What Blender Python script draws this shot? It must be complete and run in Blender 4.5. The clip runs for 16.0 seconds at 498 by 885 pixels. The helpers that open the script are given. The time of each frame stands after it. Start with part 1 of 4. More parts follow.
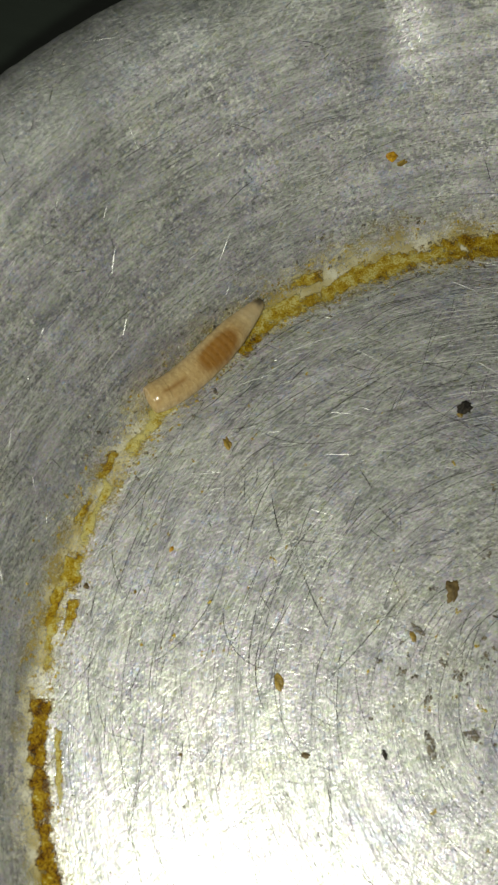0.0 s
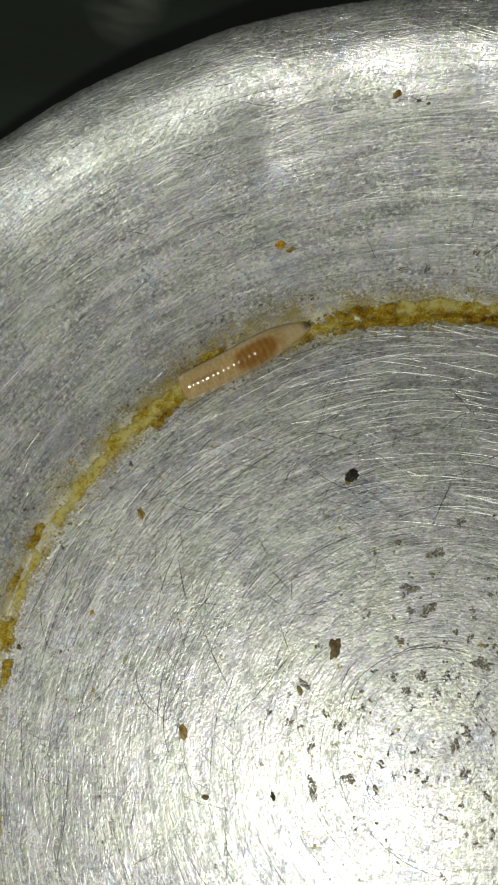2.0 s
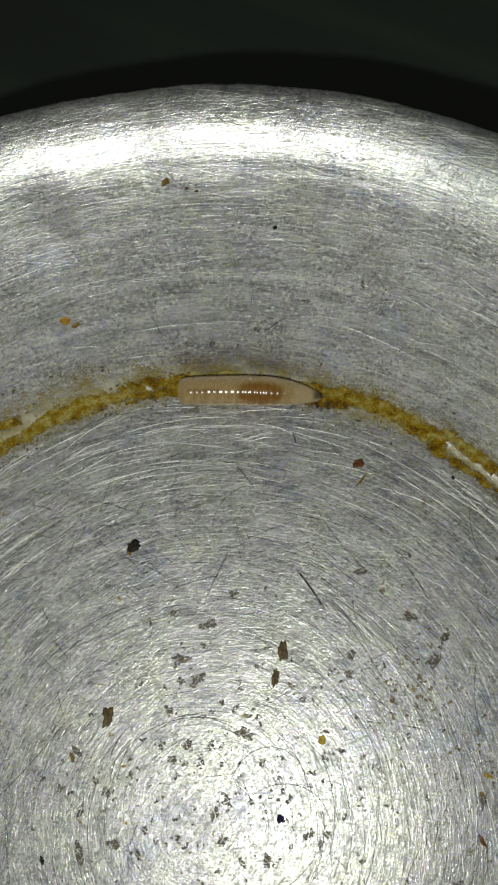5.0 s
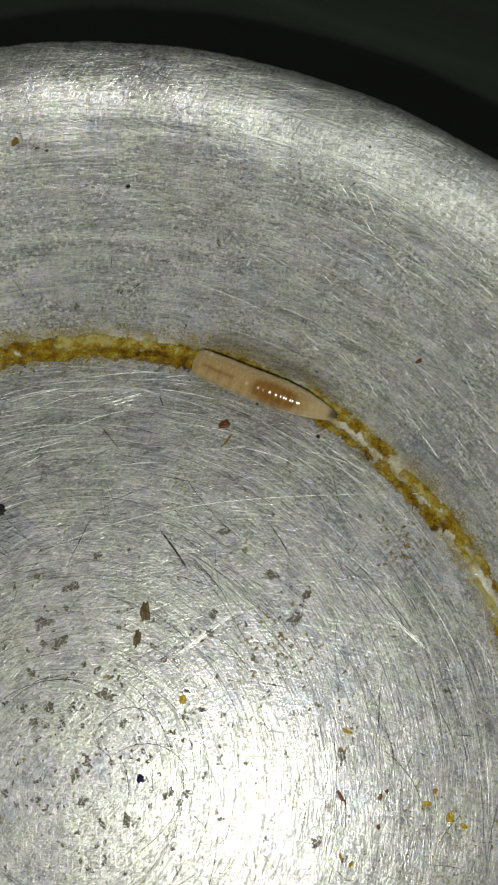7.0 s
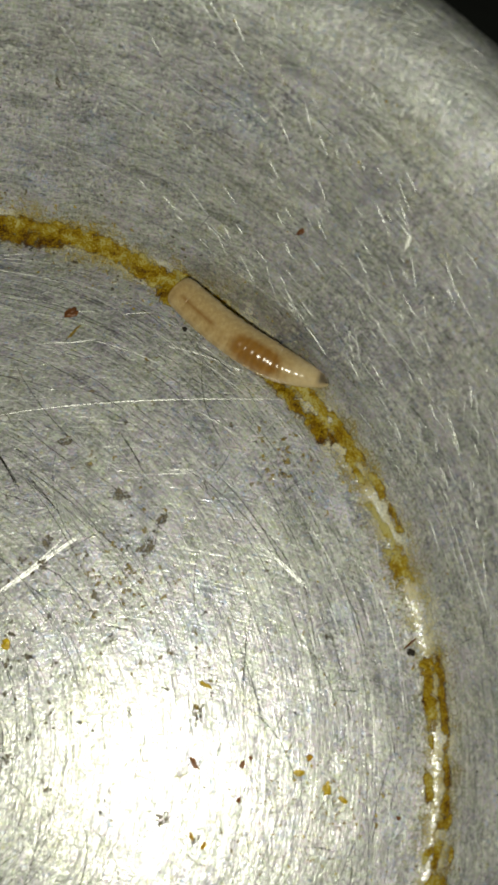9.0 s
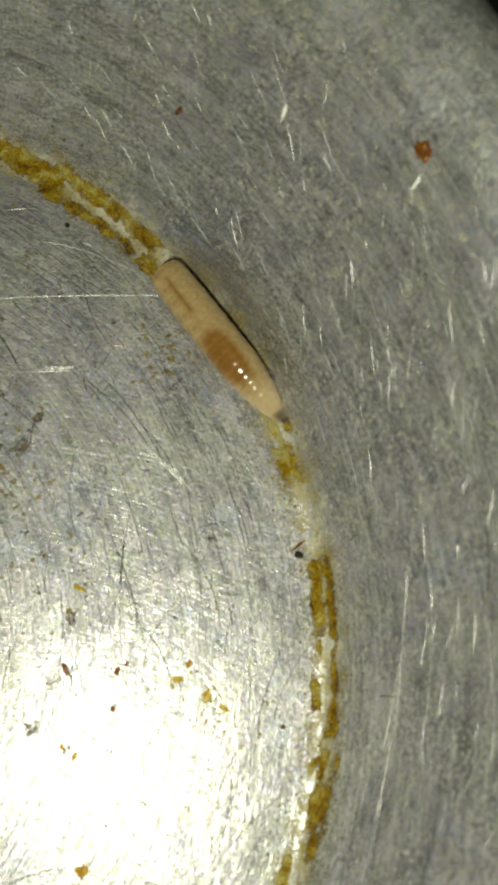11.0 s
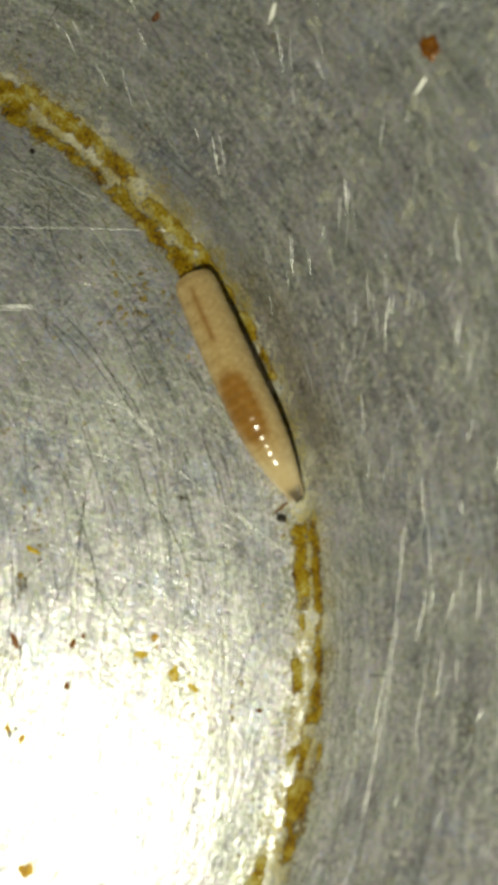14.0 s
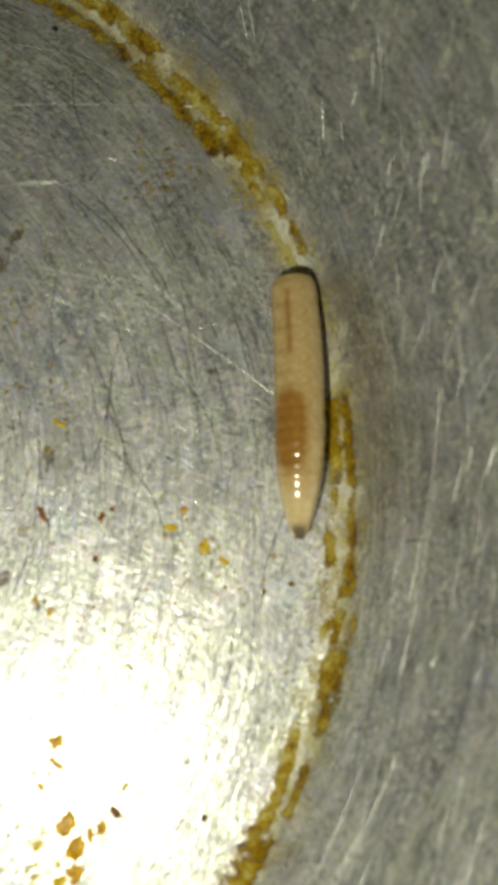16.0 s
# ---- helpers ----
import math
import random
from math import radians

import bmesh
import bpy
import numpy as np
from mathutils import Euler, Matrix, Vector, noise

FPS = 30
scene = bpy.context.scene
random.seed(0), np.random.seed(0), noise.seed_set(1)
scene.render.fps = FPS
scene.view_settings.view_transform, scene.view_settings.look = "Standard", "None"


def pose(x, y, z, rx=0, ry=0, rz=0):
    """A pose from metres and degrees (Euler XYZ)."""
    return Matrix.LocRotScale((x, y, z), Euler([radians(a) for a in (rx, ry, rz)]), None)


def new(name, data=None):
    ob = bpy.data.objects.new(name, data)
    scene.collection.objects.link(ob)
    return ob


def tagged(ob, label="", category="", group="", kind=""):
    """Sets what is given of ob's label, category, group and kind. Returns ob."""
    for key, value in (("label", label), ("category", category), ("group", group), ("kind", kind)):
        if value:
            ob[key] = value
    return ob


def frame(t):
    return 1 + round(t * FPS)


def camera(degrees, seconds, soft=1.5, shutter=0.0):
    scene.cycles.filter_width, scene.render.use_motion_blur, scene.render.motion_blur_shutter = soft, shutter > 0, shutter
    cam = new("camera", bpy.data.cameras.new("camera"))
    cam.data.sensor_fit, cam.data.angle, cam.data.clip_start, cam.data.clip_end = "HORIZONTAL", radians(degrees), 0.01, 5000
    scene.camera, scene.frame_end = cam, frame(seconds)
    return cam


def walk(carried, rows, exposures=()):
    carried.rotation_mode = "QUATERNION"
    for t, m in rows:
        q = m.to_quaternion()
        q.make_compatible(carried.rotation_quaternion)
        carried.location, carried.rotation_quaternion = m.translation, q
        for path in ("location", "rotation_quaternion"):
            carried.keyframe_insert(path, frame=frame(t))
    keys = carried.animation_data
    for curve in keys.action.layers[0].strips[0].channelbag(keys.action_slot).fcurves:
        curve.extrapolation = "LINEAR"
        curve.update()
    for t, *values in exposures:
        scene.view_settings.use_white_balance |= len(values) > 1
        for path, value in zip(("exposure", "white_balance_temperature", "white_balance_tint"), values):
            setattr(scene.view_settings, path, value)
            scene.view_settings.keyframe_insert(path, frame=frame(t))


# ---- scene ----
MM = 0.001  # the small forms below are written in millimetres

# ---- camera: a phone held over the bowl, whose centre is the origin ----
cam = camera(24.57, 16.0, soft=2.2)
PATH = [
    (0.0, -0.02039, -0.01211, 0.08518, 21.62, 2.20, -0.15),
    (0.5, -0.01861, -0.01058, 0.08950, 20.45, 2.86, -0.18),
    (1.0, -0.01397, -0.00781, 0.09806, 18.20, 3.24, -0.99),
    (1.5, -0.01478, -0.00703, 0.10103, 19.06, 4.08, -0.51),
    (2.0, -0.00556, -0.00177, 0.09850, 16.47, 6.08, -1.07),
    (2.5, 0.00173, -0.00165, 0.10154, 16.79, 5.73, -0.76),
    (3.0, 0.00308, 0.00037, 0.10003, 15.68, 5.02, -0.67),
    (3.5, 0.00419, 0.00408, 0.10171, 16.10, 5.14, -0.26),
    (4.0, 0.00841, 0.00744, 0.10154, 14.92, 5.05, -0.51),
    (4.5, 0.01088, 0.00695, 0.10213, 14.93, 5.18, -0.73),
    (7.0, 0.02422, 0.00263, 0.09995, 14.67, 5.06, -2.06),
    (7.5, 0.02764, 0.00597, 0.08812, 13.50, 4.71, -2.20),
    (8.0, 0.03058, 0.00587, 0.08054, 12.43, 3.93, -1.66),
    (8.5, 0.02995, 0.00567, 0.08130, 11.41, 3.41, -1.42),
    (9.0, 0.03149, 0.00289, 0.08086, 12.23, 3.45, -1.63),
    (9.5, 0.03200, 0.00131, 0.08091, 12.90, 3.60, -1.77),
    (10.0, 0.03501, -0.00009, 0.07909, 11.83, 3.72, -1.96),
    (12.5, 0.03908, -0.00965, 0.07088, 15.86, 1.68, -1.96),
    (13.0, 0.03721, -0.00766, 0.06960, 15.59, 2.04, -0.55),
    (13.5, 0.03757, -0.00691, 0.06649, 14.55, 2.01, -0.74),
    (14.0, 0.03888, -0.00667, 0.06565, 14.09, 2.68, -0.96),
    (14.5, 0.03902, -0.00745, 0.06445, 13.98, 2.95, -0.83),
    (15.0, 0.04084, -0.01043, 0.06409, 13.54, 2.77, -1.21),
    (15.5, 0.04092, -0.01143, 0.06308, 13.37, 3.11, -1.26),
    (16.0, 0.03781, -0.01246, 0.06284, 13.29, 3.53, -1.03),
]
walk(cam, [(t, pose(x, y, z, rx, ry, rz)) for t, x, y, z, rx, ry, rz in PATH], exposures=[(0.0, 0.22, 7100, 4), (0.6, 0.05, 7000, 4), (1.5, 0.1, 6950, 4), (2.2, 0.04, 6850, 5), (3.0, -0.1, 6750, 5), (3.6, -0.14, 6700, 6), (4.4, -0.3, 6670, 6), (7.0, 0.0, 6820, 6), (8.0, -0.24, 7050, 5), (9.0, -0.34, 7300, 3), (12.5, -0.37, 7800, -2), (16.0, -0.63, 7930, -1)])

# the phone's lens is focused on the far side of its near range
cam.data.dof.use_dof = True
cam.data.dof.focus_distance = 0.099
cam.data.dof.aperture_fstop = cam.data.lens / 0.65

# ---- light: a dim room; the phone's torch is built below ----
LED_POWER = 2750.0
world = bpy.data.worlds.new("room")
scene.world = world
world.use_nodes = True
world.node_tree.nodes["Background"].inputs[0].default_value = (0.94, 0.97, 0.91, 1)
world.node_tree.nodes["Background"].inputs[1].default_value = 0.10


# ---- materials ----
class Nodes:
    """Short hand for building a node material."""

    def __init__(self, name):
        self.mat = bpy.data.materials.new(name)
        self.mat.use_nodes = True
        self.tree = self.mat.node_tree
        self.bsdf = self.tree.nodes["Principled BSDF"]
        self.coord = self.tree.nodes.new("ShaderNodeTexCoord").outputs["Object"]

    def add(self, kind, **inputs):
        n = self.tree.nodes.new("ShaderNode" + kind)
        for key, v in inputs.items():
            self.put(n, key.replace("_", " "), v)
        return n

    def put(self, n, key, v):
        if isinstance(v, bpy.types.NodeSocket):
            self.tree.links.new(v, n.inputs[key])
        else:
            n.inputs[key].default_value = v

    def math(self, op, a, b=0.0, c=0.0):
        n = self.tree.nodes.new("ShaderNodeMath")
        n.operation = op
        for i, v in enumerate((a, b, c)):
            self.put(n, i, v)
        return n.outputs[0]

    def noise(self, scale, detail=4.0, rough=0.55, where=None):
        return self.add("TexNoise", Vector=where or self.coord, Scale=scale, Detail=detail, Roughness=rough).outputs["Fac"]

    def ramp(self, fac, *stops):
        n = self.add("ValToRGB", Fac=fac)
        e = n.color_ramp.elements
        while len(e) < len(stops):
            e.new(0.5)
        for el, (at, col) in zip(e, stops):
            el.position = at
            el.color = (*col, 1) if isinstance(col, tuple) else (col, col, col, 1)
        return n.outputs["Color"]

    def mix(self, fac, a, b):
        n = self.tree.nodes.new("ShaderNodeMix")
        n.data_type = "RGBA"
        for i, v in ((0, fac), (6, a), (7, b)):
            self.put(n, i, (*v, 1) if isinstance(v, tuple) and len(v) == 3 else v)
        return n.outputs[2]

    def bump(self, height, distance, strength=1.0, normal=None):
        n = self.add("Bump", Height=height, Distance=distance, Strength=strength)
        if normal:
            self.put(n, "Normal", normal)
        return n.outputs["Normal"]

    def polar(self, across, along, cx=0.0, cy=0.0):
        """Coordinates that run round an upright axis at cx, cy millimetres, so that noise is drawn out into arcs."""
        moved = self.add("Mapping", Vector=self.coord, Location=(-cx * MM, -cy * MM, 0))
        s = self.add("SeparateXYZ", Vector=moved.outputs[0])
        x, y, z = s.outputs
        r = self.math("SQRT", self.math("ADD", self.math("MULTIPLY", x, x), self.math("MULTIPLY", y, y)))
        a = self.math("ARCTAN2", x, y)
        rs = self.math("ADD", r, self.math("MULTIPLY", z, 0.7))
        c = self.tree.nodes.new("ShaderNodeCombineXYZ")
        self.put(c, 0, self.math("MULTIPLY", rs, across))
        self.put(c, 1, self.math("MULTIPLY", a, along))
        return c.outputs[0]

    def stretched(self, turn, tilt, sx, sy):
        turned = self.add("Mapping", Vector=self.coord, Rotation=(0, radians(tilt), radians(turn)))
        return self.add("Mapping", Vector=turned.outputs[0], Scale=(sx, sy, sy)).outputs[0]

    def set(self, **inputs):
        for key, v in inputs.items():
            key = key.replace("_", " ")
            self.put(self.bsdf, key, (*v, 1) if isinstance(v, tuple) and key.endswith("Color") else v)
        return self.mat


def metal_material(name="worn_steel", tint=1.0, dullness=0.0):
    n = Nodes(name)
    # rubbed in arcs about several centres, and a few straight wipes
    layers = [n.noise(1.0, 2, 0.5, n.polar(5600, 11)), n.noise(1.0, 2, 0.5, n.polar(3600, 6)), n.noise(1.0, 2, 0.5, n.polar(5000, 12, 17, -15)),
              n.noise(1.0, 2, 0.5, n.polar(4800, 11, -21, -6)), n.noise(1.0, 2, 0.5, n.polar(4500, 18, 6, -46)), n.noise(1.0, 2, 0.5, n.stretched(-55, 25, 380, 4300))]
    bright, dark = None, None
    for k, f in enumerate(layers):
        hi, lo = n.ramp(f, (0.58, 0.0), (0.70, 1.0)), n.ramp(f, (0.29, 1.0), (0.42, 0.0))
        bright = hi if bright is None else n.math("MAXIMUM", bright, hi)
        dark = lo if dark is None else n.math("MAXIMUM", dark, lo)
    grain = n.noise(5600, 2, 0.6)
    dashes = [n.noise(1.0, 2, 0.5, n.polar(6600, 26)), n.noise(1.0, 2, 0.5, n.stretched(-42, 20, 900, 6400)), n.noise(1.0, 2, 0.5, n.stretched(10, 15, 800, 6800))]
    glint, groove = None, None
    for f in dashes:
        hi, lo = n.ramp(f, (0.57, 0.0), (0.70, 1.0)), n.ramp(f, (0.29, 1.0), (0.43, 0.0))
        glint = hi if glint is None else n.math("MAXIMUM", glint, hi)
        groove = lo if groove is None else n.math("MAXIMUM", groove, lo)
    cloud = n.noise(85, 5, 0.6)
    blotch = n.noise(520, 5, 0.68)
    patch = n.ramp(n.noise(170, 3, 0.6), (0.36, 0.4), (0.56, 1.0))
    wide_arcs = n.noise(1.0, 3, 0.55, n.polar(900, 5))
    rubbed = n.math("MULTIPLY", n.ramp(n.noise(210, 4, 0.6), (0.38, 0.25), (0.62, 1.0)), n.ramp(n.noise(48, 3, 0.5), (0.35, 0.5), (0.6, 1.0)))
    broad = n.mix(0.5, n.mix(0.78, cloud, wide_arcs), n.mix(0.35, blotch, grain))
    colour = n.ramp(broad, (0.39, (0.24 * tint, 0.25 * tint, 0.255 * tint)), (0.50, (0.46 * tint, 0.47 * tint, 0.465 * tint)), (0.61, (0.70 * tint, 0.705 * tint, 0.69 * tint)))
    s = n.add("SeparateXYZ", Vector=n.coord)
    x, y, _ = s.outputs
    r = n.math("SQRT", n.math("ADD", n.math("MULTIPLY", x, x), n.math("MULTIPLY", y, y)))
    on_wall = n.ramp(n.math("MULTIPLY", r, 10.0), (0.39, 0.0), (0.415, 1.0))
    # tarnish: wide bluish and warm clouds, and fine many-coloured grains
    clouds = n.ramp(n.noise(210, 6, 0.7), (0.34, (0.92, 0.98, 1.10)), (0.46, (1.04, 0.98, 1.04)), (0.54, (0.99, 1.01, 0.99)), (0.66, (1.05, 1.02, 0.90)))
    grains = n.ramp(n.noise(3600, 3, 0.6), (0.34, (0.74, 0.95, 1.18)), (0.44, (1.12, 0.94, 1.08)), (0.52, (0.97, 1.02, 0.99)), (0.60, (0.94, 1.06, 0.92)), (0.68, (1.14, 1.04, 0.66)))
    for hue in (clouds, grains):
        tinted = n.tree.nodes.new("ShaderNodeMix")
        tinted.data_type, tinted.blend_type = "RGBA", "MULTIPLY"
        for i, v in ((0, 1.0), (6, colour), (7, hue)):
            n.put(tinted, i, v)
        colour = tinted.outputs[2]
    # pecked all over with small bright and dark spots
    peck = n.noise(2900, 3, 0.62)
    spots = n.ramp(n.noise(240, 4, 0.6), (0.38, 0.2), (0.6, 1.0))
    colour = n.mix(n.math("MULTIPLY", n.math("MULTIPLY", n.ramp(peck, (0.55, 0.0), (0.64, 1.0)), spots), n.math("ADD", n.math("MULTIPLY", on_wall, 0.35), 0.6)), colour, (0.86 * tint, 0.86 * tint, 0.80 * tint))
    colour = n.mix(n.math("MULTIPLY", n.math("MULTIPLY", n.ramp(peck, (0.36, 1.0), (0.45, 0.0)), spots), n.math("ADD", n.math("MULTIPLY", on_wall, 0.3), 0.55)), colour, (0.14, 0.14, 0.14))
    haze = n.ramp(n.noise(90, 6, 0.7), (0.50, 0.0), (0.75, 0.24))
    colour = n.mix(haze, colour, (0.52, 0.47, 0.34))
    colour = n.mix(n.math("MULTIPLY", n.math("MULTIPLY", dark, rubbed), 0.62), colour, (0.13, 0.13, 0.13))
    colour = n.mix(n.math("MULTIPLY", n.math("MULTIPLY", bright, rubbed), 0.62), colour, (0.93 * tint, 0.94 * tint, 0.94 * tint))
    colour = n.mix(n.math("MULTIPLY", n.math("MULTIPLY", groove, patch), 0.54), colour, (0.12, 0.12, 0.125))
    colour = n.mix(n.math("MULTIPLY", n.math("MULTIPLY", glint, patch), 0.38), colour, (0.92 * tint, 0.93 * tint, 0.92 * tint))
    # the middle of the floor is dull with corrosion
    dull = n.ramp(n.math("ADD", n.math("MULTIPLY", r, 25.0), n.math("MULTIPLY", cloud, 0.4)), (0.46, 1.0), (0.78, 0.0))
    colour = n.mix(n.math("MULTIPLY", dull, 0.12), colour, (0.26, 0.255, 0.25))
    rough = n.math("ADD", n.math("MULTIPLY", dark, 0.18), 0.254 + dullness)
    rough = n.math("ADD", rough, n.math("MULTIPLY", dull, 0.02))
    # the lip is smoother along one stretch, where its bright band shows
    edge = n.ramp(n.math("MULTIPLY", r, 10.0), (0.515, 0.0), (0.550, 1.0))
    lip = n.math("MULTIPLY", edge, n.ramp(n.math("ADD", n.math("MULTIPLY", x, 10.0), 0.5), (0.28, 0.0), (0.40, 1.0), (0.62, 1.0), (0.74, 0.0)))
    rough = n.math("ADD", rough, n.math("MULTIPLY", on_wall, 0.04))
    dimmed_lip = n.math("SUBTRACT", edge, lip)
    rough = n.math("SUBTRACT", rough, n.math("MULTIPLY", lip, 0.04))
    rough = n.math("ADD", rough, n.math("MULTIPLY", dimmed_lip, 0.16))
    # the weaker shine of the remaining lip is painted in as darker steel
    colour = n.mix(n.math("MULTIPLY", dimmed_lip, 0.48), colour, (0.21, 0.23, 0.225))
    relief = n.math("SUBTRACT", bright, dark)
    normal = n.bump(grain, 0.000012, 0.3)
    normal = n.bump(n.math("SUBTRACT", glint, groove), 0.0000088, 0.48, normal)
    normal = n.bump(relief, 0.0000115, 0.62, normal)
    normal = n.bump(wide_arcs, 0.00008, 0.24, normal)
    normal = n.bump(blotch, 0.0002, 0.17, normal)
    normal = n.bump(cloud, 0.0005, 0.17, normal)
    # polished facets and the duller wear between them
    worn = n.tree.nodes.new("ShaderNodeBsdfPrincipled")
    for key, v in (("Base Color", colour), ("Metallic", 1.0), ("Roughness", n.math("ADD", n.math("MULTIPLY", on_wall, -0.14), 0.70)), ("Normal", normal)):
        n.put(worn, key, v)
    both = n.tree.nodes.new("ShaderNodeMixShader")
    n.put(both, 0, n.math("SUBTRACT", n.math("ADD", n.math("MULTIPLY", on_wall, -0.04), 0.66), n.math("MULTIPLY", lip, 0.16)))
    n.put(both, 1, n.bsdf.outputs[0])
    n.put(both, 2, worn.outputs[0])
    n.tree.links.new(both.outputs[0], n.tree.nodes["Material Output"].inputs[0])
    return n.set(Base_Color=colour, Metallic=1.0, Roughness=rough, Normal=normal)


def scratch_material(name, colour, rough):
    n = Nodes(name)
    c = n.ramp(n.noise(2500, 3), (0.3, tuple(v * 0.6 for v in colour)), (0.7, colour))
    return n.set(Base_Color=c, Metallic=1.0, Roughness=rough)


def residue_material():
    n = Nodes("dried_amber_residue")
    tone, thick = n.add("Attribute"), n.add("Attribute")
    tone.attribute_name, thick.attribute_name = "tone", "thick"
    big, fine = n.noise(1.0, 5, 0.6, n.polar(900, 30)), n.noise(8000, 4, 0.72)
    spread = n.math("ADD", n.math("MULTIPLY", n.math("SUBTRACT", big, 0.5), 2.2), n.math("MULTIPLY", n.math("SUBTRACT", n.mix(0.3, fine, n.noise(3300, 3, 0.6)), 0.5), 3.2))
    k = n.math("ADD", n.math("SUBTRACT", tone.outputs["Fac"], 0.17), spread)
    colour = n.ramp(k, (0.0, (0.60, 0.53, 0.20)), (0.22, (0.44, 0.32, 0.022)), (0.5, (0.33, 0.195, 0.004)), (0.75, (0.175, 0.084, 0.003)), (1.0, (0.065, 0.022, 0.002)))
    alpha = n.ramp(n.math("ADD", thick.outputs["Fac"], n.math("MULTIPLY", n.math("SUBTRACT", n.mix(0.5, fine, n.noise(1900, 4, 0.65)), 0.5), 2.6)), (0.06, 0.0), (0.30, 0.55), (0.62, 0.97))
    return n.set(Base_Color=colour, Roughness=0.22, Alpha=alpha, Normal=n.bump(fine, 0.00036, 1.0), Specular_IOR_Level=0.6)


def film_material():
    n = Nodes("thin_amber_film")
    cover = n.add("Attribute")
    cover.attribute_name = "cover"
    big, fine = n.noise(900, 5, 0.7), n.noise(5200, 4, 0.65)
    hue = n.ramp(n.noise(420, 4), (0.36, (0.50, 0.48, 0.38)), (0.47, (0.38, 0.34, 0.19)), (0.60, (0.26, 0.20, 0.05)))
    k = n.math("ADD", cover.outputs["Fac"], n.math("MULTIPLY", n.math("SUBTRACT", n.mix(0.6, big, fine), 0.5), 4.2))
    alpha = n.math("MULTIPLY", n.ramp(k, (0.35, 0.0), (0.90, 1.0)), 0.78)
    return n.set(Base_Color=hue, Roughness=0.55, Alpha=alpha, Normal=n.bump(fine, 0.00006, 0.6))


def speck_material(name, dark, light, rough=0.55, scale=1800, alpha=1.0, ragged=0.0):
    n = Nodes(name)
    if ragged:
        alpha = n.math("MULTIPLY", n.ramp(n.noise(4200, 4, 0.66), (0.42, 0.08), (0.55, 1.0)), ragged)
    f = n.noise(scale, 4, 0.6)
    return n.set(Base_Color=n.ramp(f, (0.32, dark), (0.68, light)), Roughness=rough, Normal=n.bump(f, 0.0001, 0.6), Alpha=alpha, Specular_IOR_Level=0.22)


def skin_material():
    n = Nodes("larva_skin")
    gut = n.add("Attribute")
    gut.attribute_name = "gut"
    stripe = n.add("Attribute")
    stripe.attribute_name = "stripe"
    mouth = n.add("Attribute")
    mouth.attribute_name = "mouth"
    mottle = n.mix(0.5, n.noise(620, 4, 0.6), n.noise(2600, 4, 0.65))
    skin = n.ramp(mottle, (0.36, (0.245, 0.163, 0.070)), (0.50, (0.302, 0.213, 0.099)), (0.64, (0.365, 0.275, 0.140)))
    brown = n.ramp(mottle, (0.35, (0.14, 0.062, 0.010)), (0.65, (0.21, 0.10, 0.018)))
    c = n.mix(gut.outputs["Fac"], skin, brown)
    front = n.add("Attribute")
    front.attribute_name = "front"
    c = n.mix(front.outputs["Fac"], c, (0.48, 0.41, 0.265))
    c = n.mix(stripe.outputs["Fac"], c, (0.15, 0.066, 0.012))
    c = n.mix(mouth.outputs["Fac"], c, (0.035, 0.028, 0.022))
    fine = n.bump(n.noise(5200, 3), 0.00002, 0.15)
    return n.set(Base_Color=c, Roughness=0.20, Subsurface_Weight=0.22, Subsurface_Radius=(0.8, 0.6, 0.35), Subsurface_Scale=0.00022, Normal=fine,
                 Specular_IOR_Level=0.45)


def table_material():
    n = Nodes("dark_table_top")
    f = n.noise(11, 4, 0.55)
    streak = n.noise(1.0, 4, 0.6, n.stretched(24, 0, 12, 160))
    # the palest streaks stand for soft reflections on the table
    colour = n.ramp(n.mix(0.5, f, streak), (0.42, (0.008, 0.0125, 0.009)), (0.56, (0.015, 0.022, 0.016)), (0.68, (0.055, 0.063, 0.053)))
    # a blurred streaky reflection beyond the bowl, painted as a pale patch
    x, y, _ = n.add("SeparateXYZ", Vector=n.coord).outputs
    dx, dy = n.math("MULTIPLY", n.math("ADD", x, 0.0275), 200.0), n.math("MULTIPLY", n.math("SUBTRACT", y, 0.0785), 130.0)
    near = n.math("SUBTRACT", 1.0, n.math("ADD", n.math("MULTIPLY", dx, dx), n.math("MULTIPLY", dy, dy)))
    glare = n.math("MULTIPLY", n.ramp(near, (0.0, 0.0), (1.0, 1.0)), n.ramp(n.noise(1.0, 2, 0.5, n.stretched(18, 0, 130, 420)), (0.36, 0.04), (0.70, 0.75)))
    colour = n.mix(glare, colour, (0.11, 0.12, 0.10))
    return n.set(Base_Color=colour, Roughness=0.5, Normal=n.bump(streak, 0.0006, 0.4))


def led_material():
    n = Nodes("torch_light")
    return n.set(Base_Color=(0.9, 0.9, 0.8), Emission_Color=(0.985, 1.0, 0.94), Emission_Strength=LED_POWER)


STEEL = metal_material()
RIM = metal_material("dull_rim_steel", 0.75, 0.10)
BRIGHT = scratch_material("bright_scratch", (0.68, 0.685, 0.675), 0.5)
DULL = scratch_material("dark_scratch", (0.055, 0.052, 0.046), 0.6)
RESIDUE = residue_material()
FILM = film_material()
PIT = speck_material("corrosion_brown", (0.022, 0.019, 0.015), (0.15, 0.125, 0.085), ragged=1.0)
GRAIN = speck_material("yellow_grain", (0.15, 0.095, 0.004), (0.40, 0.30, 0.03), 0.4, ragged=0.9)
FLECK = speck_material("pale_fleck", (0.34, 0.34, 0.26), (0.54, 0.53, 0.41), 0.45, ragged=0.36)
BROWN = speck_material("brown_crumb", (0.030, 0.020, 0.007), (0.125, 0.088, 0.034))
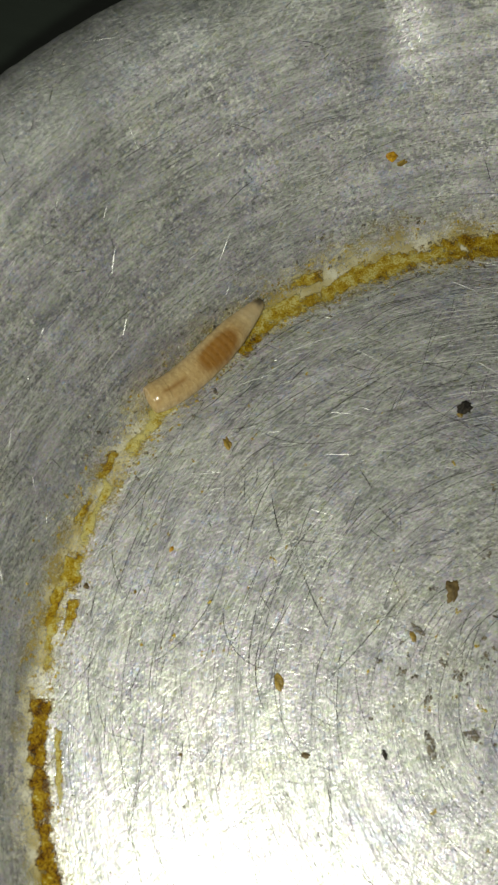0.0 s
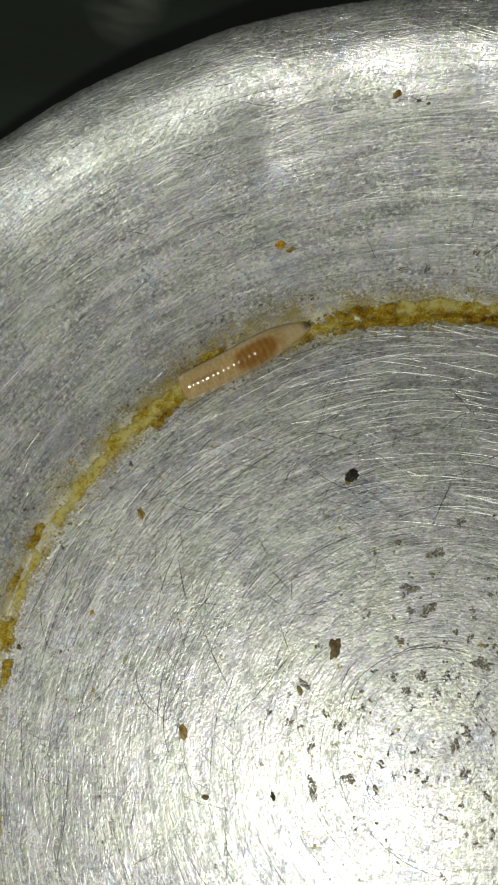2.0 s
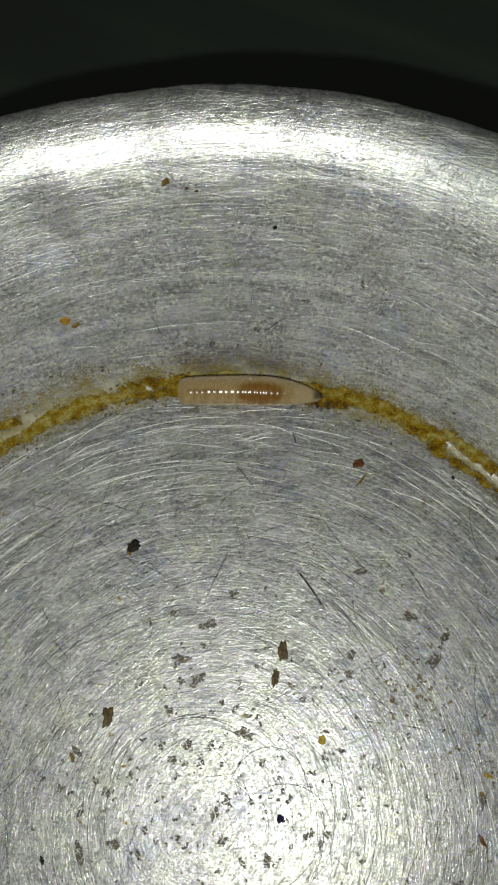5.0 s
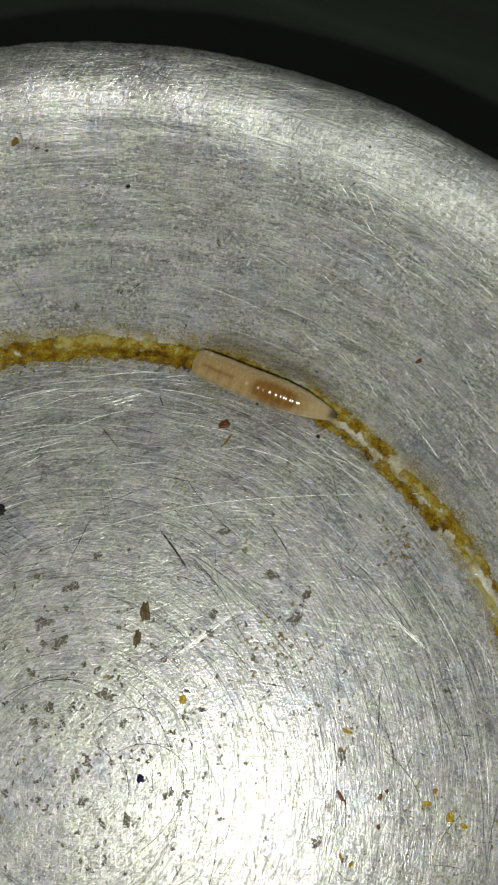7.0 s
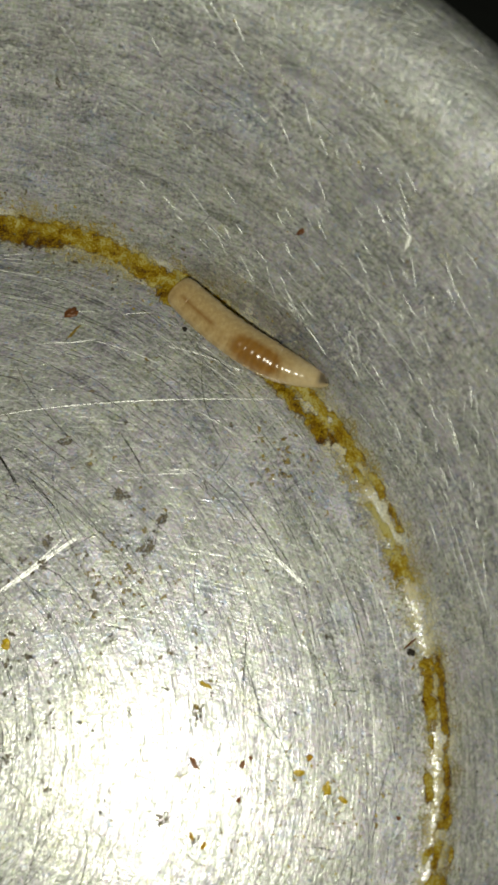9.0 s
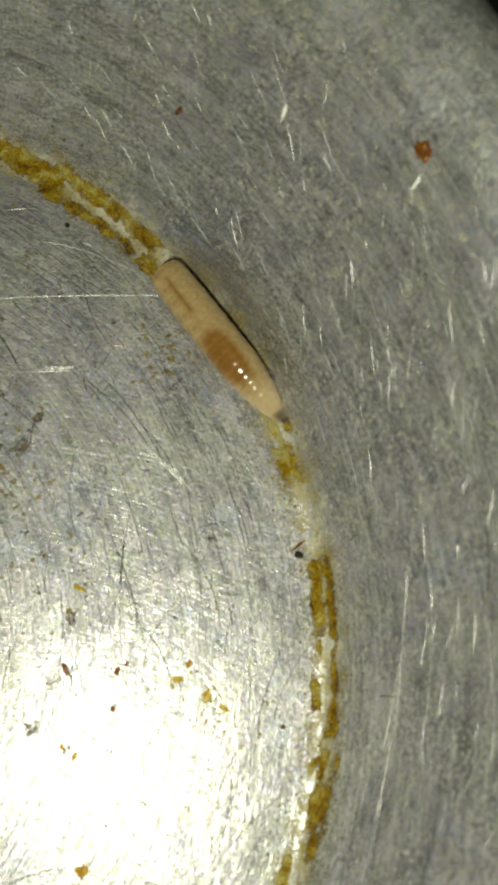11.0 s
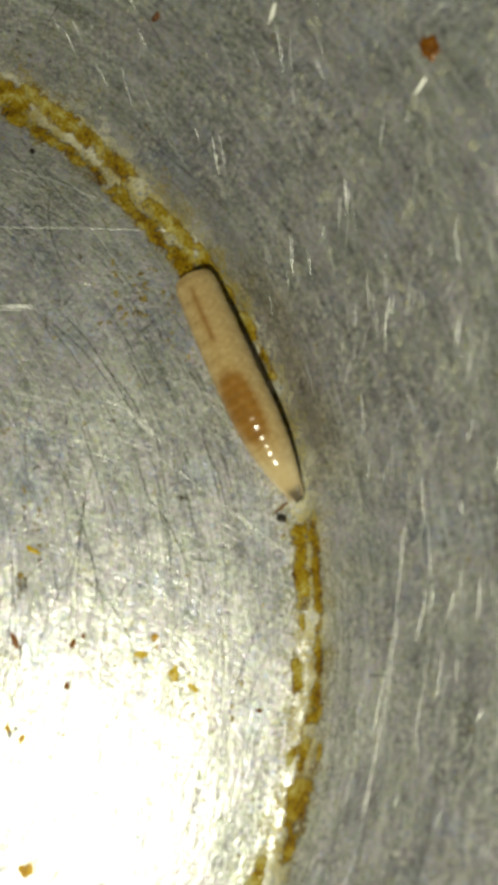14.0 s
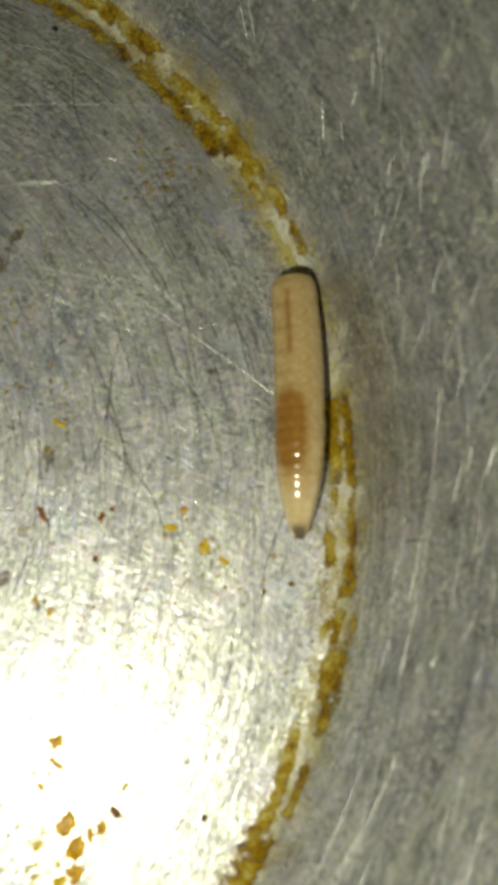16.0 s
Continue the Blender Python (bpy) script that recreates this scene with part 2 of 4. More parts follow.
RED = speck_material("red_brown_crumb", (0.055, 0.017, 0.006), (0.14, 0.055, 0.016), 0.4)
BLACK = speck_material("black_crumb", (0.006, 0.006, 0.006), (0.03, 0.024, 0.018), 0.75)
BLUE = speck_material("blue_black_crumb", (0.006, 0.006, 0.02), (0.02, 0.018, 0.075), 0.3)
ORANGE = speck_material("orange_crumb", (0.17, 0.078, 0.004), (0.43, 0.25, 0.012), 0.35)
OLIVE = speck_material("olive_crumb", (0.07, 0.045, 0.008), (0.26, 0.18, 0.04), 0.4)
STAIN = speck_material("olive_stain", (0.09, 0.06, 0.012), (0.30, 0.23, 0.07), 0.45, ragged=0.85)
YELLOW = speck_material("yellow_crumb", (0.20, 0.125, 0.004), (0.46, 0.33, 0.018), 0.35)
SPOT = speck_material("rust_brown_crumb", (0.065, 0.020, 0.003), (0.19, 0.070, 0.006), 0.3)
WHITE = speck_material("white_fibre", (0.6, 0.6, 0.56), (0.85, 0.85, 0.8), 0.4)
SKIN = skin_material()
MOUTH = speck_material("mouth_hook_black", (0.006, 0.005, 0.004), (0.03, 0.022, 0.015), 0.3)
TABLE = table_material()
TORCH = led_material()
SHELL = speck_material("phone_shell_black", (0.012, 0.012, 0.012), (0.02, 0.02, 0.02), 0.4)


# ---- helpers for meshes ----
def mesh(name, verts, faces, material, smooth=True):
    me = bpy.data.meshes.new(name)
    me.from_pydata([tuple(v) for v in verts], [], faces)
    me.materials.append(material)
    me.polygons.foreach_set("use_smooth", [smooth] * len(me.polygons))
    me.update()
    return me


def part(name, me, parent=None, label=""):
    ob = new(name, me)
    ob.parent = parent
    return tagged(ob, label)


# ---- the bowl's inner surface ----
PROFILE = [(0, 2.1), (10, 1.96), (20, 1.55), (30, 0.85), (36, 0.29), (38.6, 0.02), (39.3, 0.06), (39.9, 0.42), (40.6, 1.3), (42.2, 3.5), (44.2, 6.0), (46.8, 9.2),
           (49.4, 12.5), (51.4, 15.0), (53.0, 16.77), (54.2, 17.77), (55.2, 18.43), (56.2, 18.88), (57.2, 19.2), (58.2, 19.4), (58.9, 19.25), (59.2, 18.8)]
CURVE = []
for i in range(len(PROFILE) - 1):
    p0, p1, p2, p3 = (Vector(PROFILE[max(0, min(len(PROFILE) - 1, j))]) for j in (i - 1, i, i + 1, i + 2))
    t1, t2 = (p2 - p0) / max((p2 - p0).length, 1e-6), (p3 - p1) / max((p3 - p1).length, 1e-6)
    d = (p2 - p1).length
    for k in range(8):
        u = k / 8
        CURVE.append(p1 * (2 * u**3 - 3 * u**2 + 1) + t1 * d * (u**3 - 2 * u**2 + u) + p2 * (3 * u**2 - 2 * u**3) + t2 * d * (u**3 - u**2))
CURVE.append(Vector(PROFILE[-1]))
LENGTHS = np.concatenate([[0], np.cumsum([(CURVE[i + 1] - CURVE[i]).length for i in range(len(CURVE) - 1)])])
CURVE_R, CURVE_Z = np.array([c[0] for c in CURVE]), np.array([c[1] for c in CURVE])
REACH = LENGTHS[-1]


def along(r):
    """The way along the inner profile at which it stands r millimetres from the axis."""
    return float(np.interp(r, CURVE_R, LENGTHS))


def dent(r, az):
    """Gentle dents in the sheet metal, in millimetres."""
    x, y = r * math.cos(az), r * math.sin(az)
    a = noise.noise(Vector((x / 9, y / 9, 3.1))) * 0.13 + noise.noise(Vector((x / 4, y / 4, 8.7))) * 0.045 + noise.noise(Vector((x / 1.7, y / 1.7, 2.2))) * 0.012
    a *= min(1.5, max(0.25, (r - 38) / 6))
    # low ridges left by spinning the sheet
    if 41.5 < r < 55:
        a += 0.016 * math.sin(r * 3.3 + 1.6 * noise.noise(Vector((r / 2, az * 2, 5.0)))) * max(0.15, 0.6 + 1.2 * noise.noise(Vector((r / 3, az * 1.5, 1.0))))
    if r < 39:  # the floor's swell leans a little to one side
        a += 1.2 * x / 39 * (1 - (r / 39) ** 2)
    if r > 56.5:  # small nicks along the lip
        a += 0.10 * noise.noise(Vector((x / 1.1, y / 1.1, 6.1))) * min(1.0, (r - 56.5) / 0.8)
    # one wide knock in the wall
    return a - 0.5 * math.exp(-((x + 12.5) / 3.2) ** 2 - ((y - 49.5) / 2.6) ** 2)


def surface(s, az, lift=0.0):
    """A point of the inner surface, in metres, at s millimetres along the profile and az radians; lift is millimetres along the normal."""
    r, z = float(np.interp(s, LENGTHS, CURVE_R)), float(np.interp(s, LENGTHS, CURVE_Z))
    r2, z2 = float(np.interp(s + 0.2, LENGTHS, CURVE_R)), float(np.interp(s + 0.2, LENGTHS, CURVE_Z))
    r1, z1 = float(np.interp(s - 0.2, LENGTHS, CURVE_R)), float(np.interp(s - 0.2, LENGTHS, CURVE_Z))
    d = math.hypot(r2 - r1, z2 - z1) or 1.0
    nr, nz = -(z2 - z1) / d, (r2 - r1) / d
    h = lift + dent(r, az)
    r, z = r + nr * h, z + nz * h
    return Vector((r * math.cos(az), r * math.sin(az), z)) * MM


def frame_at(s, az, lift=0.0, turn=0.0):
    """The pose of a thing that lies on the inner surface: x along the arc, turned by turn degrees, z along the normal."""
    p = surface(s, az, lift)
    e1 = (surface(s, az + 0.004, lift) - p).normalized()
    e2 = (surface(s - 0.15, az, lift) - p).normalized()
    e3 = e1.cross(e2).normalized()
    if e3.z < 0:
        e3 = -e3
    e2 = e3.cross(e1)
    m = Matrix((e1, e2, e3)).transposed().to_4x4()
    return Matrix.Translation(p) @ m @ pose(0, 0, 0, 0, 0, turn)


def build_bowl():
    around = 480
    stations = list(np.linspace(0.4, 37.5, 70)) + list(np.linspace(38, REACH, 130))
    verts, faces = [surface(0, 0)], []
    for s in stations:
        verts += [surface(s, 2 * math.pi * k / around) for k in range(around)]
    # outside: down the wall at the sheet's thickness, and the underside
    outer = [(59.05, 18.4), (57.8, 18.2), (56.0, 17.5), (52.8, 14.8), (48.4, 9.4), (44.2, 3.8), (41.0, -0.2), (39.5, -0.9), (20, -0.9), (0.4, -0.9)]
    for r, z in outer:
        verts += [Vector((r * math.cos(2 * math.pi * k / around), r * math.sin(2 * math.pi * k / around), z)) * MM for k in range(around)]
    rings = len(stations) + len(outer)
    for k in range(around):
        faces.append((0, 1 + k, 1 + (k + 1) % around))
    for j in range(rings - 1):
        a, b = 1 + j * around, 1 + (j + 1) * around
        for k in range(around):
            k2 = (k + 1) % around
            faces.append((a + k, b + k, b + k2, a + k2))
    faces.append(tuple(1 + (rings - 1) * around + k for k in range(around)))
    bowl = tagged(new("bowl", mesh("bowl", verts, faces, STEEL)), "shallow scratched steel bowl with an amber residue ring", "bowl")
    # the rolled lip, slightly uneven
    verts, faces, sides = [], [], 18
    for k in range(around):
        az = 2 * math.pi * k / around
        c = surface(REACH, az) / MM
        r0 = math.hypot(c.x, c.y) - 0.76
        wob = 0.10 * noise.noise(Vector((c.x / 3, c.y / 3, 1.5)))
        for j in range(sides):
            a = 2 * math.pi * j / sides
            r, z = r0 + (0.66 + wob) * math.cos(a), c.z - 0.3 + (0.62 + wob) * math.sin(a)
            verts.append(Vector((r * math.cos(az), r * math.sin(az), z)) * MM)
    for k in range(around):
        for j in range(sides):
            k2, j2 = (k + 1) % around, (j + 1) % sides
            faces.append((k * sides + j, k2 * sides + j, k2 * sides + j2, k * sides + j2))
    part("rim", mesh("rim", verts, faces, RIM), bowl, "rolled steel rim with small nicks")
    return bowl


def build_table():
    size, cells = 0.7, 40
    verts = [((i / cells - 0.5) * 2 * size, (j / cells - 0.5) * 2 * size, -0.00093) for j in range(cells + 1) for i in range(cells + 1)]
    faces = [(j * (cells + 1) + i, j * (cells + 1) + i + 1, (j + 1) * (cells + 1) + i + 1, (j + 1) * (cells + 1) + i) for j in range(cells) for i in range(cells)]
    tagged(new("ground", mesh("ground", verts, faces, TABLE)), "dark matt table top under the bowl", "table top", kind="structure")


# ---- residue in the crease ----
COVER = [(-90, 0.5), (-45, 0.5), (-22, 0.4), (-19, 0.3), (-14, 0.4), (6, 0.4), (8, 0.4), (13, 0.4), (16, 0.6), (21, 0.7), (30, 0.9), (56, 0.85), (60, 0.9),
         (70, 1.0), (84, 0.95), (88, 0.7), (92, 0.85), (120, 0.95), (132, 0.85), (143, 0.75), (150, 0.6), (160, 0.6), (164, 0.8), (173, 0.65), (176, 0.4), (179, 0.8),
         (200, 0.8), (230, 0.7), (270, 0.6)]
# streaks of crust: from and to an angle (degrees), their way across the crease there (mm), half width (mm), and tone (0 yellow, 1 brown)
CRUST_EAST = [(7.4, -0.2, -0.18, -0.35, 0.46, 0.60), (0, -2.8, -0.3, -0.2, 0.22, 0.4), (-3.4, -7.6, -0.65, -0.4, 0.30, 0.42), (-11.2, -13.8, -0.3, -0.35, 0.27, 0.3),
              (7.4, -1, 0.85, 0.65, 0.38, 0.62), (-0.6, -8.6, 0.68, 0.75, 0.36, 0.65), (-7.8, -10, 0.85, 0.5, 0.52, 0.55), (-9.5, -13.6, 0.45, 0.2, 0.28, 0.48),
              (-10.4, -12.9, 1.4, 1.7, 0.22, 0.5), (-12.8, -17.2, 0.7, 0.8, 0.80, 0.62), (-16.8, -20.4, 0.9, 1.0, 0.45, 0.66), (-19.4, -29, -0.55, -0.1, 0.40, 0.38),
              (-22, -26.5, 0.85, 0.8, 0.32, 0.6), (-28, -92, 0, 0, 0.85, 0.7)]
CRUST_NORTH_EAST = [(79, 69.5, -0.45, -0.3, 0.75, 0.84), (79, 69.5, 0.5, 0.45, 0.6, 0.5), (71.5, 63, 0.55, 0.55, 0.85, 0.48), (66, 55, 0.45, 0.2, 0.95, 0.5), (57, 46, 0.9, 0.65, 0.72, 0.46),
                    (47.5, 42.6, 0.5, 0.45, 0.72, 0.68), (58, 44, -0.95, -0.9, 0.50, 0.6), (44.5, 33.6, -0.85, -1.0, 0.48, 0.58), (41.5, 33.4, 0, 0.55, 0.52, 0.46),
                    (36.5, 31.4, -0.75, -0.65, 0.62, 0.74), (34, 27, 0.4, 0.4, 0.58, 0.5), (30, 25.6, -0.1, 0.1, 0.32, 0.36), (27.4, 19.4, 0.85, 0.9, 0.42, 0.52),
                    (18.8, 14.6, -0.2, -0.1, 0.68, 0.40), (24, 19, -0.4, -0.2, 0.3, 0.05)]
CRUST_NORTH = [(101, 91.5, 0.55, 0.6, 0.75, 0.6), (101, 91.5, -0.45, -0.4, 0.60, 0.64), (93, 82.5, 0.6, 0.45, 0.68, 0.22), (93, 82.5, -0.5, -0.5, 0.58, 0.6),
               (84, 76.5, 0.5, 0.4, 0.62, 0.38), (84, 76.5, -0.6, -0.45, 0.65, 0.84), (112.5, 99, 0.15, 0, 0.95, 0.46),
               (117, 110.5, -0.5, 0.1, 0.72, 0.42), (124.5, 116.5, 0, -0.5, 0.62, 0.42), (120, 115.6, 1.8, 1.2, 0.48, 0.5), (129.4, 123, -1.2, -0.2, 0.55, 0.66),
               (137, 119, 0.25, 0.1, 0.75, 0.32), (142, 134.5, 0, 0, 0.62, 0.25)]
CRUST_WEST = [(152.4, 148.2, 0.9, 0.85, 0.44, 0.56), (158.2, 154.2, 0.75, 0.6, 0.40, 0.56), (165.6, 160.8, -0.3, -0.1, 0.78, 0.5), (170.4, 164.8, 0.1, 0.15, 0.44, 0.52),
              (170.4, 165.8, -1.3, -1.3, 0.38, 0.55), (175, 169, -0.4, -0.1, 0.40, 0.36), (198, 178, -0.18, -0.2, 0.72, 0.82), (190, 181, -1.6, -1.7, 0.24, 0.18),
              (160, 152, -0.3, -0.1, 0.4, 0.06), (148, 141, -0.2, 0, 0.6, 0.1), (271, 196, -0.2, -0.2, 0.66, 0.7)]
CRUST = CRUST_EAST + CRUST_NORTH_EAST + CRUST_NORTH + CRUST_WEST


def crust(u, deg, near):
    """How thick the crust is and its tone, u millimetres across the crease; below zero there is none."""
    p = Vector((u, radians(deg) * 39.3, 0.7))
    rag = 0.50 * noise.noise(p / 1.7) + 0.55 * noise.noise(p / 0.7 + Vector((5, 2, 1))) + 0.42 * noise.noise(p / 0.3) + 0.16 * noise.noise(p / 0.14)
    best, tone, total = -1.0, 0.0, 1e-9
    for a0, a1, u0, u1, half, hue in near:
        f = (deg - a0) / (a1 - a0)
        ends = min(f, 1 - f) * abs(a1 - a0) * 0.686
        d = abs(u - u0 - (u1 - u0) * f - 0.16 * noise.noise(Vector((deg / 2.2, u0, 0)))) / half
        k = min(0.95 - 0.75 * d ** 1.6, ends * 0.9 + 0.1)
        best, w = max(best, k), math.exp(4 * k)
        tone, total = tone + w * hue, total + w
    return best - 0.08 + 0.95 * rag, tone / total


def build_residue():
    steps, rows = 2100, 40
    s0, s1, mid = along(36.7), along(42.4), along(39.3)
    verts, faces, thick, tone = [], [], [], []
    for i in range(steps):
        deg = -90 + 360 * i / steps
        near = [c for c in CRUST if min(c[0], c[1]) - 1 < deg < max(c[0], c[1]) + 1]
        for j in range(rows):
            s = s0 + (s1 - s0) * j / (rows - 1)
            k, hue = crust(s - mid, deg, near)
            verts.append(surface(s, radians(deg), max(-0.03, min(k * 0.10, 0.12))))
            thick.append(max(0.0, min(1.0, k)))
            tone.append(hue)
    for i in range(steps):
        i2 = (i + 1) % steps
        for j in range(rows - 1):
            f = (i * rows + j, i2 * rows + j, i2 * rows + j + 1, i * rows + j + 1)
            if any(thick[k] > 0 for k in f):
                faces.append(f)
    me = mesh("dried_residue", verts, faces, RESIDUE)
    for key, values in (("thick", thick), ("tone", tone)):
        me.attributes.new(key, "FLOAT", "POINT").data.foreach_set("value", values)
    tagged(new("dried_residue", me), "flaky amber and brown crust in the bowl's crease", "residue", kind="stuff")


def build_film():
    """The thin stained margin on both sides of the crust."""
    steps, rows = 900, 40
    s0, s1 = along(35.6), along(45.4)
    verts, faces, cover = [], [], []
    for i in range(steps):
        deg = -90 + 360 * i / steps
        c = float(np.interp(deg, [a for a, _ in COVER], [b for _, b in COVER]))
        for j in range(rows):
            s = s0 + (s1 - s0) * j / (rows - 1)
            u = s - along(39.4)
            verts.append(surface(s, radians(deg), 0.012))
            wide = 1.6 if u < 0 else 2.3 + 1.1 * math.exp(-((deg - 108) / 20) ** 2)
            cover.append(max(0.0, (0.50 + 0.36 * c + 0.16 * math.exp(-((deg - 105) / 30) ** 2)) * math.exp(-abs(u / wide) ** 2.0) + 0.14 * math.exp(-((u - 0.1) / 0.9) ** 2)))
    for i in range(steps):
        i2 = (i + 1) % steps
        faces += [(i * rows + j, i2 * rows + j, i2 * rows + j + 1, i * rows + j + 1) for j in range(rows - 1)]
    me = mesh("residue_film", verts, faces, FILM)
    me.attributes.new("cover", "FLOAT", "POINT").data.foreach_set("value", cover)
    tagged(new("residue_film", me), "thin stained film on the steel beside the crust", "residue", kind="stuff")


# ---- scratches ----
def scratch_strip(verts, faces, s, az, length, angle, bend, width, height):
    """One scratch: a low ridge drawn over the surface, thin at both ends."""
    n = max(3, int(length / 0.9))
    base = len(verts)
    for i in range(n + 1):
        f = i / n
        w = width * (0.15 + 0.85 * math.sin(math.pi * min(1, max(0, f))) ** 0.5)
        r = max(1.0, float(np.interp(s, LENGTHS, CURVE_R)))
        ca, sa = math.cos(angle), math.sin(angle)
        for off, lift in ((-0.5, 0.003), (0.0, height + 0.009), (0.5, 0.003)):
            ds, da = -ca * off * w, sa * off * w
            verts.append(surface(min(max(s + ds, 0.3), REACH - 0.1), az + da / r, lift))
        s = min(max(s + sa * length / n, 0.5), REACH - 0.3)
        az += ca * length / n / r
        angle += bend * length / n
        if i:
            a, b = base + 3 * (i - 1), base + 3 * i
            faces.append((a, a + 1, b + 1, b))
            faces.append((a + 1, a + 2, b + 2, b + 1))


# single scores that stand out: from x, y to x, y and the width, in millimetres
SCORES = [(8.2, 9.2, 15.9, 14.0, 0.22), (10.2, 8.0, 14.3, 10.6, 0.10), (15.7, 20.3, 18.3, 20.4, 0.08), (20.1, 18.3, 23.8, 18.3, 0.12), (27.2, 13.5, 31.3, 9.3, 0.16), (8.1, 16.8, 9.4, 17.9, 0.10),
          (11.8, 6.0, 14.3, 7.1, 0.12), (22.7, 11.2, 24.4, 10.4, 0.10), (-20.1, 23.7, -17.3, 25.7, 0.10), (-20.3, 5.3, -21.1, -3.2, 0.14), (-16.6, 4.1, -15.6, -3.6, 0.12), (11.0, 18.9, 15.8, 13.3, 0.16),
          (7.2, 8.6, 10.2, 2.6, 0.12), (3.3, 27.5, 13.1, 21.1, 0.07)]
GOUGES = [(8.1, 21.4, 10.6, 17.4, 0.20), (10.4, 19.2, 13.7, 15.4, 0.16), (17.7, 21.7, 19.7, 18.3, 0.08), (-19.8, 11.3, -16.9, 5.5, 0.07), (-10.6, 28.5, -5.4, 26.4, 0.06), (-14.4, 16.6, -11.8, 13.6, 0.06),
          (-13.3, 12.2, -12.0, 8.3, 0.06), (-0.1, 18.1, 3.3, 23.9, 0.06), (3.3, 23.9, 9.3, 25.6, 0.06), (2.2, 32.1, 4.9, 28.3, 0.08), (13.1, 12.3, 16.6, 14.2, 0.06), (4.8, 9.1, 9.7, 11.4, 0.06),
          (-4.8, 26.2, -1.5, 23.7, 0.06), (-22.0, 18.3, -21.0, 13.2, 0.05), (-15.0, 19.1, -13.9, 17.1, 0.05), (5.8, 42.4, 8.4, 43.5, 0.07), (-4.2, 44.4, -3.2, 42.6, 0.06), (8.2, 34.4, 8.6, 32.8, 0.08)]


def build_scratches(rng):
    floor_end = along(38.6)
    kinds = (("bright_scratches", BRIGHT, "fine bright scratches rubbed into the steel bowl", 2600, 900, 0.005),
             ("dark_scratches", DULL, "fine dark hairline scratches in the steel bowl", 700, 400, 0.006))
    for name, material, label, on_floor, on_wall, height in kinds:
        broad = 0.9 if material is BRIGHT else 1.1
        verts, faces = [], []
        for _ in range(on_floor):
            s, az = floor_end * math.sqrt(rng.uniform(0.002, 0.96)), radians(rng.uniform(-70, 215))
            turned = rng.gauss(0, 0.16) if rng.random() < 0.75 else rng.uniform(-1.6, 1.6)
            scratch_strip(verts, faces, s, az, rng.choice((0.8, 1.2, 2, 3, 5, 8)) * rng.uniform(0.6, 1.3) * (0.4 if abs(turned) > 0.4 else 1.0), turned, rng.gauss(0, 0.02 if material is BRIGHT else 0.10), broad * rng.uniform(0.02, 0.055), height * rng.uniform(0.5, 1.5))
        for _ in range(on_wall):
            s, az = rng.uniform(along(40.8), REACH - 1), radians(rng.uniform(-70, 215))
            turned = rng.gauss(0, 0.35) if rng.random() < 0.65 else rng.uniform(-1.6, 1.6)
            scratch_strip(verts, faces, s, az, rng.choice((0.4, 0.6, 0.9, 1.4, 2.5)) * rng.uniform(0.6, 1.3), turned, rng.gauss(0, 0.02 if material is BRIGHT else 0.10), broad * rng.uniform(0.02, 0.055), height * rng.uniform(0.2, 1.8))
        for x0, y0, x1, y1, wide in (SCORES if material is BRIGHT else GOUGES):
            for k in range(4):
                dx, dy = rng.gauss(0, wide * 0.5), rng.gauss(0, wide * 0.5)
                s, az = along(math.hypot(x0 + dx, y0 + dy)), math.atan2(y0 + dy, x0 + dx)
                ds, da = along(math.hypot(x1 + dx, y1 + dy)) - s, (math.atan2(y1 + dy, x1 + dx) - az) * math.hypot(x0, y0)
                turned, far = math.atan2(ds, da), math.hypot(ds, da)
                skip = rng.uniform(0, 0.3) * far
                scratch_strip(verts, faces, s + math.sin(turned) * skip, az + math.cos(turned) * skip / max(1.0, math.hypot(x0, y0)), far - skip * rng.uniform(1, 1.8), turned, rng.gauss(0, 0.012), wide * (rng.uniform(0.25, 0.5) if material is BRIGHT else rng.uniform(0.2, 0.45)), 0.0035)
        for _ in range(900 if material is BRIGHT else 0):  # the wall is scoured most on one side
            scratch_strip(verts, faces, rng.uniform(along(42), REACH - 1), radians(rng.uniform(-15, 62)), rng.uniform(0.6, 2.6), rng.gauss(0.1, 0.45), rng.gauss(0, 0.02), rng.uniform(0.02, 0.06), rng.uniform(0.001, 0.005))
        for _ in range(170 if material is BRIGHT else 150):  # turning marks round the wall
            scratch_strip(verts, faces, rng.uniform(along(41.5), REACH - 1), radians(rng.uniform(-60, 210)), rng.uniform(3, 12), rng.gauss(0, 0.09), rng.gauss(0, 0.006), rng.uniform(0.018, 0.04), rng.uniform(0.001, 0.004))
        # long turning marks round the floor, and cross-hatched strokes over them
        for _ in range(650 if material is BRIGHT else 260):
            s, az = floor_end * math.sqrt(rng.uniform(0.03, 0.95)), radians(rng.uniform(-70, 215))
            scratch_strip(verts, faces, s, az, rng.uniform(4, 13), rng.gauss(0, 0.07), rng.gauss(0, 0.006), rng.uniform(0.018, 0.045), rng.uniform(0.002, 0.005))
        if material is DULL:
            for _ in range(22):
                s, az, turned = floor_end * math.sqrt(rng.uniform(0.1, 0.8)), radians(rng.uniform(60, 215)), rng.choice((-1, 1)) * rng.uniform(0.5, 1.2)
                for _ in range(6):
                    scratch_strip(verts, faces, s + rng.gauss(0, 0.9), az + rng.gauss(0, 0.05), rng.uniform(1.5, 4.5), turned + rng.gauss(0, 0.12), rng.gauss(0, 0.03), rng.uniform(0.018, 0.045), rng.uniform(0.002, 0.005))
